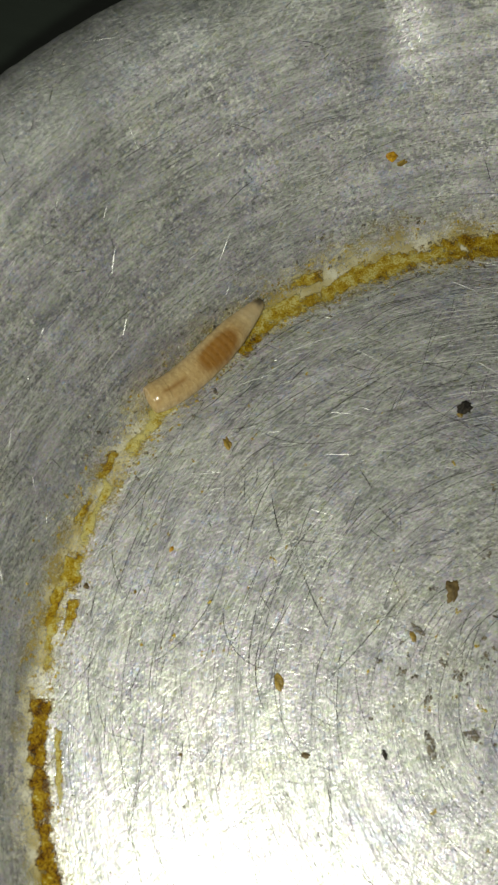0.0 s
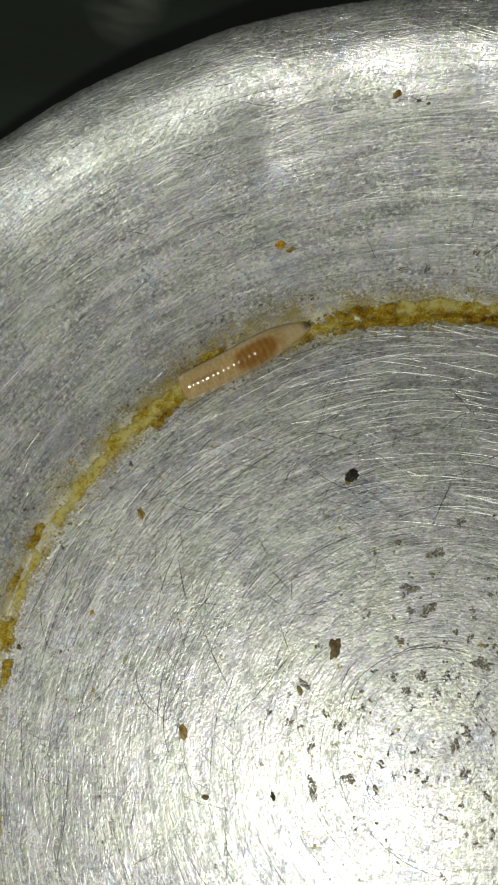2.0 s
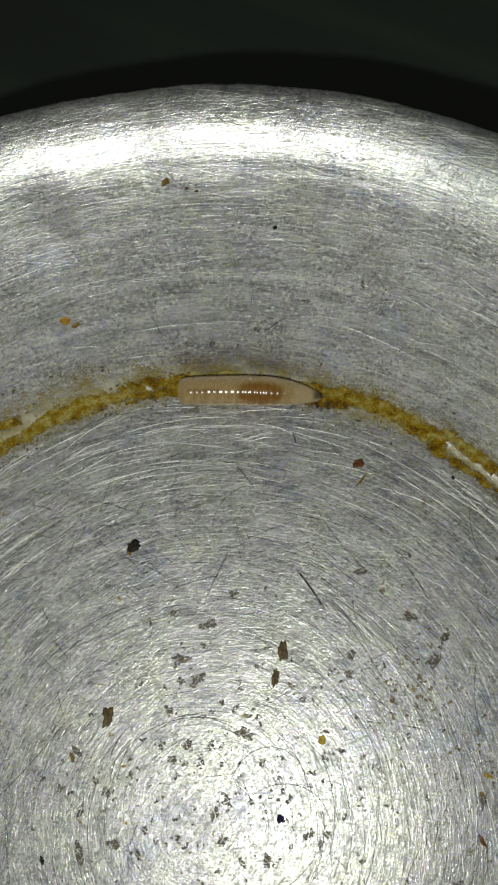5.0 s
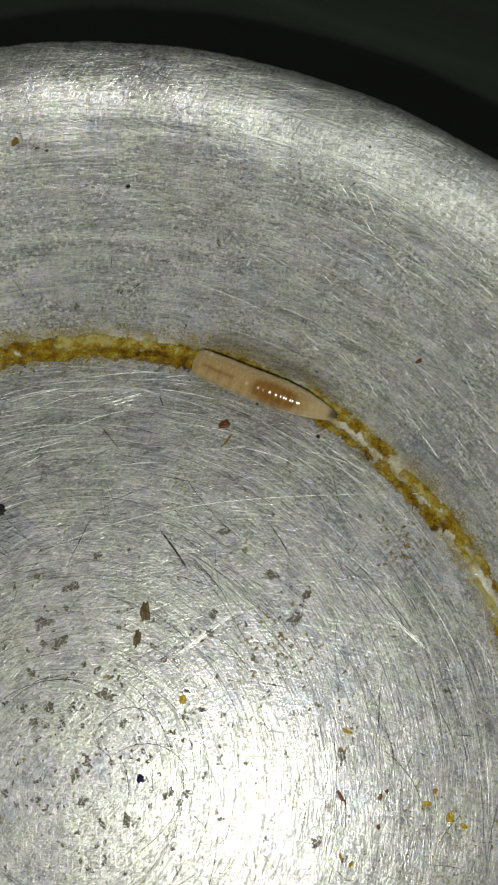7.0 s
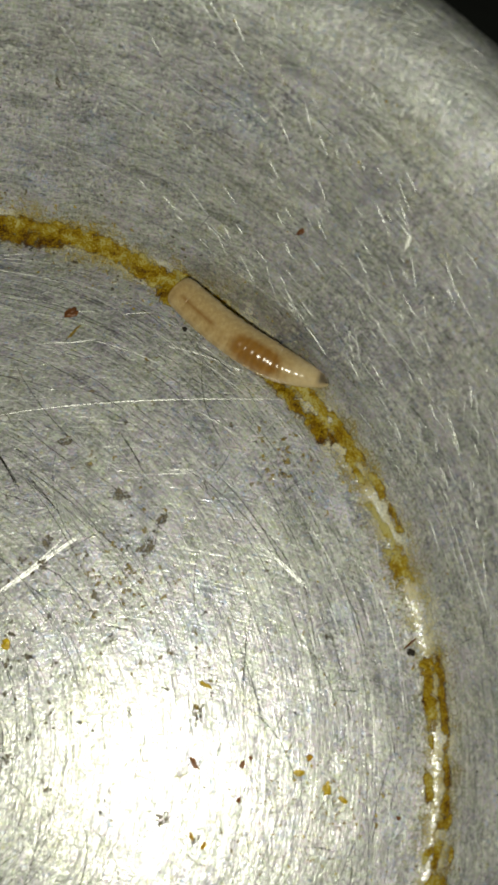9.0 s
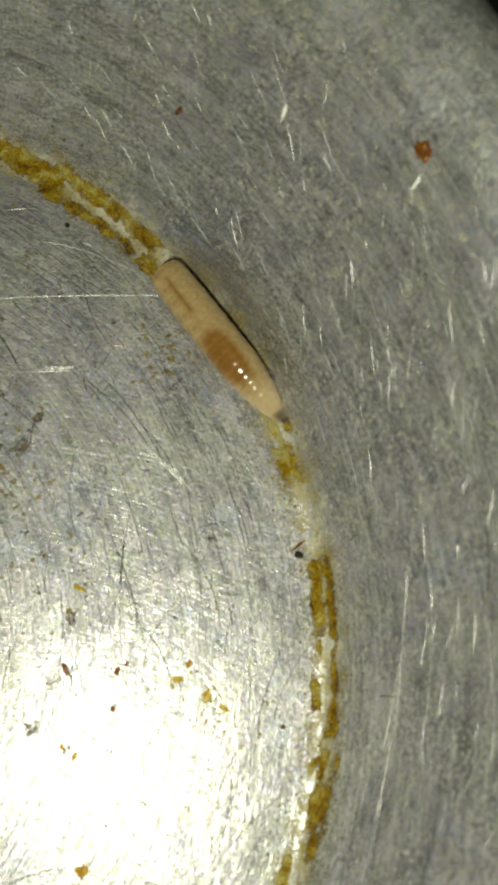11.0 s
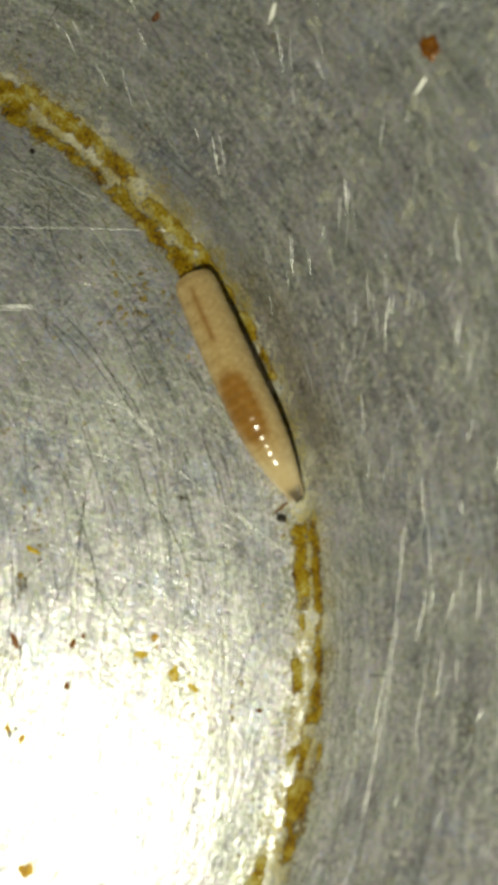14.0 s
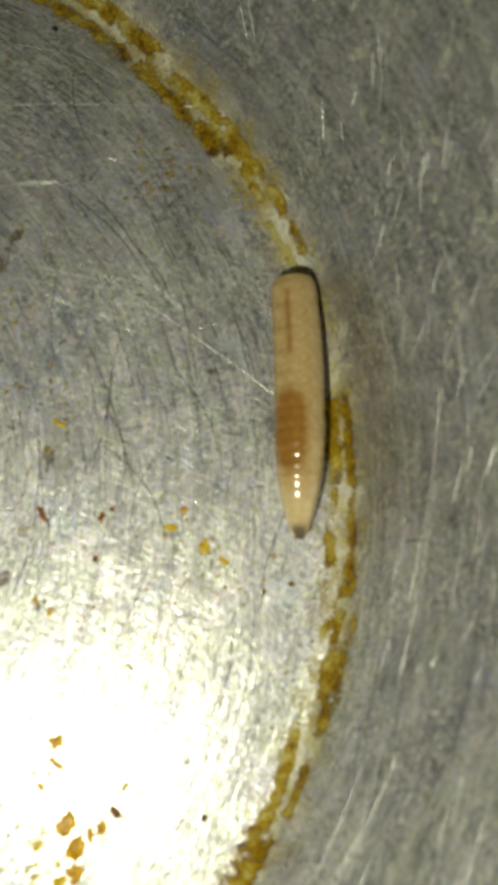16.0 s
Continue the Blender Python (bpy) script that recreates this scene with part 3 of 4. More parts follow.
        if material is BRIGHT:  # bundles of long parallel scores
            for k in range(10):
                low = k % 5 < 3
                s = floor_end * math.sqrt(rng.uniform(0.06, 0.92)) if low else rng.uniform(along(42), REACH - 2)
                az, turned = radians(rng.uniform(-50, 200)), rng.gauss(0, 0.5)
                for _ in range(rng.choice((2, 3, 5, 7))):
                    scratch_strip(verts, faces, s + rng.gauss(0, 0.5), az + rng.gauss(0, 0.02), rng.uniform(2, 4.5) * (1.0 if low else 0.7), turned + rng.gauss(0, 0.04), rng.gauss(0, 0.01),
                                  rng.uniform(0.02, 0.05), rng.uniform(0.001, 0.003))
        tagged(new(name, mesh(name, verts, faces, material, smooth=False)), label, "scratches", kind="stuff")


# ---- specks ----
def blot(verts, faces, s, az, size, thick, rng):
    """One ragged flat spot on the surface."""
    n = 11
    base = len(verts)
    r = max(1.0, float(np.interp(s, LENGTHS, CURVE_R)))
    long, turn = rng.uniform(1.0, 1.9), rng.uniform(0, math.pi)
    verts.append(surface(min(s, REACH - 0.1), az, thick))
    for ring, lift in ((0.62, thick * 0.85), (1.0, -0.012)):
        for k in range(n):
            a = 2 * math.pi * k / n
            q = size * 0.5 * ring * rng.uniform(0.62, 1.25)
            u, v = q * math.cos(a) * long, q * math.sin(a)
            ds, da = u * math.sin(turn) + v * math.cos(turn), u * math.cos(turn) - v * math.sin(turn)
            verts.append(surface(min(max(s + ds, 0.2), REACH - 0.05), az + da / r, lift))
    for k in range(n):
        k2 = (k + 1) % n
        faces.append((base, base + 1 + k, base + 1 + k2))
        faces.append((base + 1 + k, base + 1 + n + k, base + 1 + n + k2, base + 1 + k2))


def build_specks(rng):
    def lot(name, material, label, category, places):
        verts, faces = [], []
        for x, y, size, thick in places:
            blot(verts, faces, along(math.hypot(x, y)), math.atan2(y, x), size, thick, rng)
        tagged(new(name, mesh(name, verts, faces, material)), label, category, kind="stuff")

    def cluster(cx, cy, spread, clumps, small, large):
        out = []
        for _ in range(clumps):
            x, y, way = rng.gauss(cx, spread), rng.gauss(cy, spread), rng.uniform(0, 6.28)
            for _ in range(rng.choice((1, 1, 1, 2, 3, 5))):
                size = rng.uniform(small, large)
                out.append((x, y, size, rng.uniform(0.01, 0.03)))
                way += rng.gauss(0, 1.6)
                x, y = x + math.cos(way) * size * 0.75, y + math.sin(way) * size * 0.75
        return [p for p in out if math.hypot(p[0], p[1]) < 37]

    def ringed(count, az0, az1, r0, r1, small, large):
        out = []
        for _ in range(count):
            a, r = radians(rng.uniform(az0, az1)), rng.uniform(r0, r1)
            out.append((r * math.cos(a), r * math.sin(a), rng.uniform(small, large), rng.uniform(0.01, 0.03)))
        return out

    pits = cluster(1.5, 3.5, 6.5, 130, 0.1, 0.36) + cluster(3, 8, 6.5, 80, 0.1, 0.36) + cluster(16, 8, 6, 60, 0.08, 0.28) + cluster(0, 0, 17, 170, 0.05, 0.18)
    pits += ringed(110, -40, 200, 30, 38, 0.06, 0.2) + ringed(330, -30, 200, 36.6, 42.6, 0.05, 0.2) + ringed(190, 55, 150, 36.8, 42.4, 0.12, 0.42) + ringed(60, -40, 200, 42, 56, 0.08, 0.28)
    lot("corrosion_specks", PIT, "fine dark brown corrosion specks in the bowl's floor", "specks", pits)
    grains = ringed(340, -50, 45, 24, 38.4, 0.04, 0.15) + cluster(29, -5, 4.0, 240, 0.04, 0.15) + cluster(32.2, -4.2, 1.0, 30, 0.06, 0.26) + cluster(22.8, -20, 1.6, 22, 0.12, 0.4) + cluster(31, 8, 2.5, 22, 0.05, 0.16) + cluster(33, 16, 1.5, 14, 0.06, 0.2) + ringed(130, 45, 180, 35.5, 38.4, 0.06, 0.2) + ringed(170, -20, 60, 41, 54, 0.06, 0.22) + cluster(24, -18, 3, 16, 0.1, 0.35)
    for _ in range(1500):
        a = rng.uniform(-50, 205)
        w = float(np.interp(a, [q for q, _ in COVER], [q for _, q in COVER]))
        if rng.random() < w:
            a, r = radians(a), 39.3 + rng.gauss(0, 1.25)
            grains.append((r * math.cos(a), r * math.sin(a), rng.uniform(0.05, 0.22), rng.uniform(0.01, 0.03)))
    for _ in range(900):  # crumbled residue strewn along both sides of the crust
        a, side = radians(rng.uniform(62, 178)), rng.choice((-1, 1))
        r = 39.4 + side * abs(rng.gauss(0.9, 0.55))
        x, y, size = r * math.cos(a), r * math.sin(a), rng.uniform(0.08, 0.30)
        for _ in range(rng.choice((1, 1, 2, 3))):
            grains.append((x, y, size, rng.uniform(0.015, 0.05)))
            x, y, size = x + rng.gauss(0, 0.18), y + rng.gauss(0, 0.18), size * 0.8
    grains += cluster(-27, 12, 5, 26, 0.08, 0.3) + cluster(-7, 3, 6, 30, 0.08, 0.32) + cluster(-18, 24, 6, 16, 0.08, 0.26)
    lot("yellow_grains", GRAIN, "fine yellow grains of residue on the steel", "grains", grains)
    flecks = ringed(260, 80, 190, 42, 57, 0.06, 0.3) + ringed(150, 0, 80, 44, 57, 0.06, 0.3) + ringed(120, 0, 200, 55, 57.0, 0.08, 0.3) + ringed(420, 5, 55, 45, 57, 0.12, 0.7) + ringed(160, 55, 125, 46, 57, 0.12, 0.5)
    stains = cluster(17.4, 10.2, 1.0, 34, 0.1, 0.4) + cluster(20.3, 10.4, 0.8, 16, 0.1, 0.35) + cluster(22.6, 5.2, 1.2, 24, 0.1, 0.3) + cluster(28.3, 18.4, 0.9, 18, 0.1, 0.36) + cluster(16, 9.5, 3.6, 40, 0.06, 0.25) + cluster(30, 20, 1.2, 24, 0.12, 0.36) + cluster(20, -3, 6, 40, 0.06, 0.26) + cluster(19, 18, 4, 40, 0.08, 0.26) + cluster(-26, 8, 5, 18, 0.06, 0.2)
    stains += [(x, y, q, h) for x, y, q, h in ((23.3 + rng.gauss(0, 0.7), 40.9 + rng.gauss(0, 0.6), rng.uniform(0.06, 0.2), 0.015) for _ in range(34))]
    lot("olive_stains", STAIN, "olive and brown stains on the worn steel", "stains", stains)
    lot("pale_flecks", FLECK, "pale dull flecks on the bowl's wall", "flecks", flecks)


PITS_FAR = [(2.6, 19.3, 1.31), (-2.7, 17.7, 0.71), (0.5, 16.6, 1.71), (-2.2, 13.7, 1.31), (0, 14.7, 0.7), (-2, 11.8, 1), (-0.6, 11.8, 1.51), (2.7, 9.4, 0.8), (-3.1, 9.4, 1),
            (3.6, 7.2, 1.9), (-1.5, 6.4, 1.5), (-3.7, 6.2, 0.6), (-2.8, 5.2, 1.1), (-1.6, 4.9, 1), (5, 4.8, 0.75), (6.4, 3.5, 0.75), (6.6, 2.6, 0.5), (10.2, 5.3, 1),
            (8.5, 10, 0.85), (9.5, 10.9, 0.55), (7.6, 11.2, 0.6), (3.2, 11, 0.7), (4.7, 12.9, 0.6), (7.4, 3.5, 0.4)]
PITS_NEAR = [(1.9, 1.7, 0.95), (4, 1.7, 0.7), (0.9, 0.8, 1.4), (1.5, -1.3, 1.5), (-11.2, 6.1, 1.33), (-12.4, 5.2, 0.77), (-12.5, 3, 0.92), (-9.5, 3.6, 0.81), (-8.3, 2.5, 0.61),
             (-10.7, 0.9, 0.77), (-7.7, -1.6, 1.42), (-5.6, -2.5, 0.76), (-4.1, -1.4, 0.71), (3.2, -3.2, 0.9), (5.3, -3, 1.2), (7.2, -1.9, 0.65), (8.7, -1, 1.3), (9.7, -1.7, 0.9),
             (-8.5, 2.6, 0.76), (-5.1, -0.5, 0.9), (3.4, -4.6, 0.6), (10.3, -1, 1.1), (13.1, -3.1, 0.69)]
PITS_SIDE = [(12.8, 13.7, 1.1), (12.5, 12, 1), (18, 16.8, 1.51), (20.9, 15, 0.91), (19.7, 13, 1.6), (16.2, 9.6, 0.7), (13.8, 20.9, 0.91), (14.2, 8, 0.5), (20.7, -5.1, 1.18),
             (13.4, 5.1, 0.69), (23.2, 1.6, 1.08), (22.9, -6.5, 0.69), (10.2, 44.2, 0.8), (5.5, 42.8, 0.8), (15.1, 44.6, 0.9), (-1, 42.2, 0.8), (1.2, 42.1, 0.8)]


def flake(name, long, wide, high, jag, material, rng):
    """An uneven lump or patch that thins out to its edge; jag is how ragged its outline is."""
    seed = Vector((rng.uniform(0, 50), rng.uniform(0, 50), rng.uniform(0, 50)))
    verts, faces, n, rings = [Vector((0, 0, high * 0.42 * MM))], [], 32, 6
    for j in range(1, rings + 1):
        f = j / rings
        for k in range(n):
            a = 2 * math.pi * k / n
            d = Vector((math.cos(a), math.sin(a), 0))
            q = f * max(0.3, 0.95 + jag * (0.75 * noise.noise(d * 1.1 + seed) + 0.5 * noise.noise(d * 2.4 + seed) + 0.3 * noise.noise(d * 5.5 + seed)))
            p = Vector((q * d.x * long / 2, q * d.y * wide / 2, 0))
            lump = 0.75 + 0.6 * noise.noise(p * 2.6 + seed) + 0.3 * noise.noise(p * 6 + seed)
            p.z = high * 0.42 * lump * (1 - f ** 2.4) if j < rings else -0.03
            verts.append(p * MM)
    faces += [(0, 1 + k, 1 + (k + 1) % n) for k in range(n)]
    for j in range(rings - 1):
        a, b = 1 + j * n, 1 + (j + 1) * n
        faces += [(a + k, b + k, b + (k + 1) % n, a + (k + 1) % n) for k in range(n)]
    return mesh(name, verts, faces, material)


def build_pits(bowl, rng):
    """The larger ragged spots of corrosion, which belong to the bowl."""
    for x, y, size in PITS_FAR + PITS_NEAR + PITS_SIDE:
        pit = part("pit", flake("pit", size * rng.uniform(0.8, 1.2), size * rng.uniform(0.5, 0.85), 0.08, 1.0, PIT, rng), bowl, "dark brown corrosion pit")
        pit.matrix_basis = frame_at(along(math.hypot(x, y)), math.atan2(y, x), 0.012, rng.uniform(0, 180))


def crumb(name, x, y, long, wide, high, turn, material, label, rng, category="crumb"):
    """A loose or stuck crumb, lying on the surface at x, y millimetres."""
    ob = tagged(new(name, flake(name, long, wide, high, 0.5 if high > 0.35 else 0.58, material, rng)), label, category, "crumbs in the bowl")
    ob.matrix_basis = frame_at(along(math.hypot(x, y)), math.atan2(y, x), 0.0, turn)
    return ob


# crumbs: place (mm), length, width, height, turn
CENTRE_CRUMBS = [
    ("crumb", -8.4, 8.9, 2.2, 1.1, 0.3, 40, BROWN, "dark brown oblong crumb stuck to the steel floor"),
    ("crumb", -6.4, 23.9, 1.5, 1.2, 1.3, 10, BLACK, "black angular crumb lying on the steel floor"),
    ("crumb", -6.8, 23.3, 0.7, 0.5, 0.3, 10, OLIVE, "olive flake beside the black angular crumb"),
    ("splinter", 6.9, 14.1, 2.3, 0.8, 0.2, 108, BROWN, "long dark brown flake stuck to the steel floor"),
    ("splinter", 6.2, 11.9, 2.0, 0.7, 0.2, 112, BROWN, "narrow dark brown flake stuck to the steel floor"),
    ("crumb", 14.2, 30.9, 1.2, 0.85, 0.5, 30, RED, "red-brown pointed crumb near the residue ring"),
    ("smear", 14.4, 29.3, 1.6, 0.25, 0.1, 75, OLIVE, "thin olive smear below the pointed crumb"),
    ("crumb", 6.4, 0.3, 0.85, 0.7, 0.5, 0, BLUE, "blue-black shiny crumb among the pits"),
    ("crumb", 10.1, 6.6, 0.9, 0.7, 0.25, 0, YELLOW, "yellow crumb among the pits"),
    ("crumb", -10.7, -2.3, 2.4, 0.9, 0.15, -5, PIT, "long dark brown crumb among the pits"),
    ("crumb", -14.0, -2.8, 0.9, 0.45, 0.2, 10, BLACK, "thin black crumb on the steel floor"),
]
WEST_CRUMBS = [
    ("crumb", -25.3, 21.5, 1.2, 0.7, 0.3, 60, OLIVE, "olive brown crumb near the residue ring"),
    ("crumb", -29.6, 12.8, 0.6, 0.4, 0.3, 0, ORANGE, "tiny orange crumb near the residue ring"),
    ("crumb", -32.3, 9.5, 0.4, 0.35, 0.2, 0, OLIVE, "tiny olive crumb near the residue ring"),
    ("crumb", -21.4, 2.3, 1.4, 0.7, 0.2, 20, OLIVE, "olive brown flat crumb on the steel floor"),
    ("crumb", -19.6, -2.8, 0.7, 0.5, 0.2, 70, BROWN, "small brown crumb on the steel floor"),
    ("crumb", -11.5, 5.5, 0.9, 0.5, 0.2, 30, OLIVE, "olive brown crumb among the pits"),
    ("crumb", -36.1, 10.0, 0.6, 0.5, 0.4, 30, BROWN, "small brown crumb beside the residue ring"),
    ("crumb", -39.3, 0.9, 0.7, 0.45, 0.3, 80, BROWN, "small brown crumb at the gap in the residue ring"),
]
EAST_CRUMBS = [
    ("crumb", 22.9, -1.6, 1.1, 0.4, 0.2, 30, SPOT, "rust-brown bent crumb on the steel floor"),
    ("crumb", 26.1, -1.8, 0.6, 0.45, 0.25, -30, SPOT, "rust-brown pointed crumb on the steel floor"),
    ("crumb", 26.7, -1.4, 0.4, 0.3, 0.2, 0, SPOT, "tiny rust-brown crumb on the steel floor"),
    ("crumb", 23.7, 3.5, 1.2, 0.32, 0.2, 50, YELLOW, "curled yellow crumb on the steel floor"),
    ("crumb", 29.9, -2.5, 1.0, 0.5, 0.16, 90, YELLOW, "yellow crumb on the steel floor"),
    ("crumb", 31.7, -3.5, 1.0, 0.6, 0.12, 20, YELLOW, "flat yellow crumb on the steel floor"),
    ("crumb", 32.7, -4.3, 0.9, 0.4, 0.12, 60, YELLOW, "thin flat yellow crumb on the steel floor"),
    ("crumb", 30.6, -1.5, 0.6, 0.5, 0.2, 0, ORANGE, "small orange crumb on the steel floor"),
    ("crumb", 25.8, -4.1, 0.55, 0.35, 0.2, 0, SPOT, "small rust-brown crumb on the steel floor"),
    ("crumb", 23.1, 2.0, 0.5, 0.3, 0.15, 40, OLIVE, "small olive crumb on the steel floor"),
    ("crumb", 23.4, -6.9, 0.6, 0.4, 0.2, 0, ORANGE, "small amber crumb on the steel floor"),
    ("crumb", 22.6, -6.3, 0.6, 0.35, 0.2, 30, ORANGE, "small amber crumb on the steel floor"),
    ("crumb", 36.4, -5.6, 0.42, 0.38, 0.3, 0, RED, "tiny red-brown crumb beside the residue ring"),
    ("crumb", 34.9, -6.0, 0.4, 0.25, 0.15, 0, OLIVE, "tiny olive crumb on the steel floor"),
]
RING_CRUMBS = [
    ("crumb", 37.9, 5.3, 0.8, 0.55, 0.5, 60, BLACK, "black crumb at the gap in the residue ring"),
    ("crumb", 37.9, 5.9, 1.3, 0.22, 0.25, -60, RED, "thin red-brown crumb at the gap in the residue ring"),
    ("crumb", 22.6, 29.3, 0.5, 0.4, 0.35, 0, BLACK, "tiny black crumb beside the residue ring"),
    ("crumb", 26.9, -17.3, 0.9, 0.5, 0.4, 80, RED, "red-brown crumb on the steel floor"),
    ("crumb", 26.2, -18.0, 1.0, 0.6, 0.25, 20, ORANGE, "thin amber crumb on the steel floor"),
    ("crumb", 23.8, -13.7, 1.0, 0.85, 0.3, 0, ORANGE, "amber crumb on the steel floor"),
    ("crumb", 23.8, -14.8, 1.3, 0.4, 0.2, 85, ORANGE, "thin amber crumb on the steel floor"),
    ("crumb", 23.0, -15.9, 0.7, 0.3, 0.2, 70, YELLOW, "small yellow crumb on the steel floor"),
    ("crumb", 24.4, -17.9, 1.5, 1.1, 0.3, 0, ORANGE, "broad amber crumb on the steel floor"),
    ("crumb", 24.9, -19.0, 1.4, 1.0, 0.3, 10, ORANGE, "broad amber crumb on the steel floor"),
    ("crumb", 25.6, -18.4, 0.8, 0.4, 0.2, 40, ORANGE, "small amber crumb on the steel floor"),
    ("crumb", 24.8, -20.3, 1.2, 0.9, 0.3, 30, ORANGE, "broad amber crumb on the steel floor"),
    ("crumb", 24.0, -20.7, 0.9, 0.7, 0.3, 0, YELLOW, "yellow crumb on the steel floor"),
    ("crumb", 22.9, -18.9, 0.7, 0.5, 0.15, 0, YELLOW, "flat yellow crumb on the steel floor"),
    ("crumb", 31.5, -17.7, 0.45, 0.4, 0.4, 0, BROWN, "tiny brown crumb on the steel floor"),
]
WALL_CRUMBS = [
    ("crumb", 45.85, 25.3, 1.4, 1.2, 0.5, 20, SPOT, "large red-brown crumb stuck to the bowl's wall"),
    ("crumb", 31.5, 33.3, 0.9, 0.42, 0.4, 70, RED, "red-brown oblong crumb stuck to the bowl's wall"),
    ("crumb", -11.7, 43.6, 1.1, 0.85, 0.4, 150, ORANGE, "orange crumb stuck to the bowl's wall"),
    ("crumb", -10.8, 43.35, 1.3, 0.55, 0.2, 10, OLIVE, "olive crumb stuck to the bowl's wall"),
    ("crumb", -1.1, 52.1, 1.0, 0.6, 0.4, 40, OLIVE, "olive brown crumb stuck to the bowl's wall"),
    ("crumb", 7.8, 48.9, 0.5, 0.4, 0.3, 0, BLACK, "tiny black crumb stuck to the bowl's wall"),
    ("crumb", 0.6, 51.7, 0.4, 0.3, 0.2, 0, BROWN, "tiny brown crumb stuck to the bowl's wall"),
    ("crumb", 1.4, 51.5, 0.4, 0.3, 0.2, 0, BROWN, "tiny brown crumb stuck to the bowl's wall"),
    ("fibre", 38.3, 30.6, 1.5, 0.28, 0.3, -75, WHITE, "short white fibre stuck to the bowl's wall"),
    ("fibre", 45.5, 24.0, 1.0, 0.26, 0.3, -80, WHITE, "short white fibre stuck to the bowl's wall"),
    ("flake", -10.8, 46.7, 1.1, 0.8, 0.15, 20, FLECK, "pale dull flake stuck to the bowl's wall"),
    ("flake", -8.1, 46.9, 1.4, 0.8, 0.15, 30, FLECK, "pale dull flake stuck to the bowl's wall"),
]


# ---- the larva ----
SEGMENTS, REST = 12, 14.0  # body rings, and its length at rest in millimetres
GIRTH = [(0.0, 1.24), (0.05, 1.36), (0.20, 1.43), (0.45, 1.46), (0.62, 1.46), (0.75, 1.30), (0.86, 0.99), (0.94, 0.68), (1.0, 0.45)]


def girth(s):
    return float(np.interp(s, [a for a, _ in GIRTH], [b for _, b in GIRTH]))


def soft(x, lo, hi):
    f = min(1.0, max(0.0, (x - lo) / (hi - lo)))
    return f * f * (3 - 2 * f)


def build_larva():
    larva = tagged(new("larva"), "pale translucent fly larva with a brown gut, crawling along the crease", "larva")
    step = REST / SEGMENTS
    rings = []
    for k in range(SEGMENTS):
        first, last = k == 0, k == SEGMENTS - 1
        name = "tail" if first else "head" if last else "body_ring"
        a, b = -0.92 * step, 0.92 * step
        if first:
            a = -0.55 * step
        if last:
            b = 0.55 * step
        verts, faces, n, m = [], [], 26, 40
        gut, stripe, mouth, front = [], [], [], []
        for i in range(n + 1):
            f = i / n
            x = a + (b - a) * f
            s = min(1.0, max(0.0, (k + 0.5) / SEGMENTS + x / REST))
            u = x / step  # -0.5 to 0.5 shows, the rest tucks under the neighbours
            q = 0.96 * girth(s) * (1 + 0.004 * math.cos(2 * math.pi * u) + 0.007 * math.cos(4 * math.pi * u))
            q *= 1 - 0.22 * max(0.0, abs(u) - 0.5) ** 1.5
            if first:
                q *= math.sqrt(max(0.0, 1 - max(0.0, (-u - 0.25) / 0.30) ** 4.5))
            if last:
                q *= math.sqrt(max(0.0, 1 - max(0.0, (u - 0.05) / 0.50) ** 2.0))
            for j in range(m):
                t = 2 * math.pi * j / m
                y, z = math.cos(t), math.sin(t)
                w = 1 + 0.008 * noise.noise(Vector((s * 22, y * 2.2, z * 2.2))) + 0.002 * noise.noise(Vector((s * 60, y * 3, z * 3)))
                verts.append(Vector((x, q * y * 1.0 * w, q * z * 0.93 * w)) * MM)
                gut.append((1 - soft((abs((s - 0.58) / 0.19) ** 2.8 + abs((y + 0.34) / 0.80) ** 2.8) ** 0.357, 0.62, 1.05)) * (1.0 if z > -0.3 else 0.3) * (0.94 + 0.06 * math.cos(s * 150)))
                stripe.append(0.75 * soft(s, 0.06, 0.10) * (1 - soft(s, 0.26, 0.34)) * (1 - soft(abs(y + 0.30), 0.05, 0.20)) * (z > 0))
                mouth.append(0.85 * soft(s, 0.915, 0.965) * (1 - 0.7 * soft(abs(y), 0.35, 0.9)))
                front.append(0.35 * soft(s, 0.74, 0.86))
        for i in range(n):
            for j in range(m):
                j2 = (j + 1) % m
                faces.append((i * m + j, i * m + j2, (i + 1) * m + j2, (i + 1) * m + j))
        faces.append(tuple(range(m))[::-1])
        faces.append(tuple(n * m + j for j in range(m)))
        me = mesh(name, verts, faces, SKIN)
        for key, values in (("gut", gut), ("stripe", stripe), ("mouth", mouth), ("front", front)):
            me.attributes.new(key, "FLOAT", "POINT").data.foreach_set("value", [float(v) for v in values])
        ring = part(name, me, larva, {"tail": "blunt pale tail end", "head": "narrow head with a dark tip"}.get(name, ""))
        rings.append(ring)
    bm = bmesh.new()
    for side in (-1, 1):
        bmesh.ops.create_cone(bm, cap_ends=True, segments=8, radius1=0.10 * MM, radius2=0.03 * MM, depth=1.0 * MM,
                              matrix=pose(0.15 * MM, side * 0.12 * MM, 0.30 * MM, 0, 84, side * 5))
    me = bpy.data.meshes.new("mouth_hook")
    bm.to_mesh(me)
    bm.free()
    me.materials.append(MOUTH)
    part("mouth_hook", me, rings[-1], "dark mouth hooks under the skin")
    return larva, rings


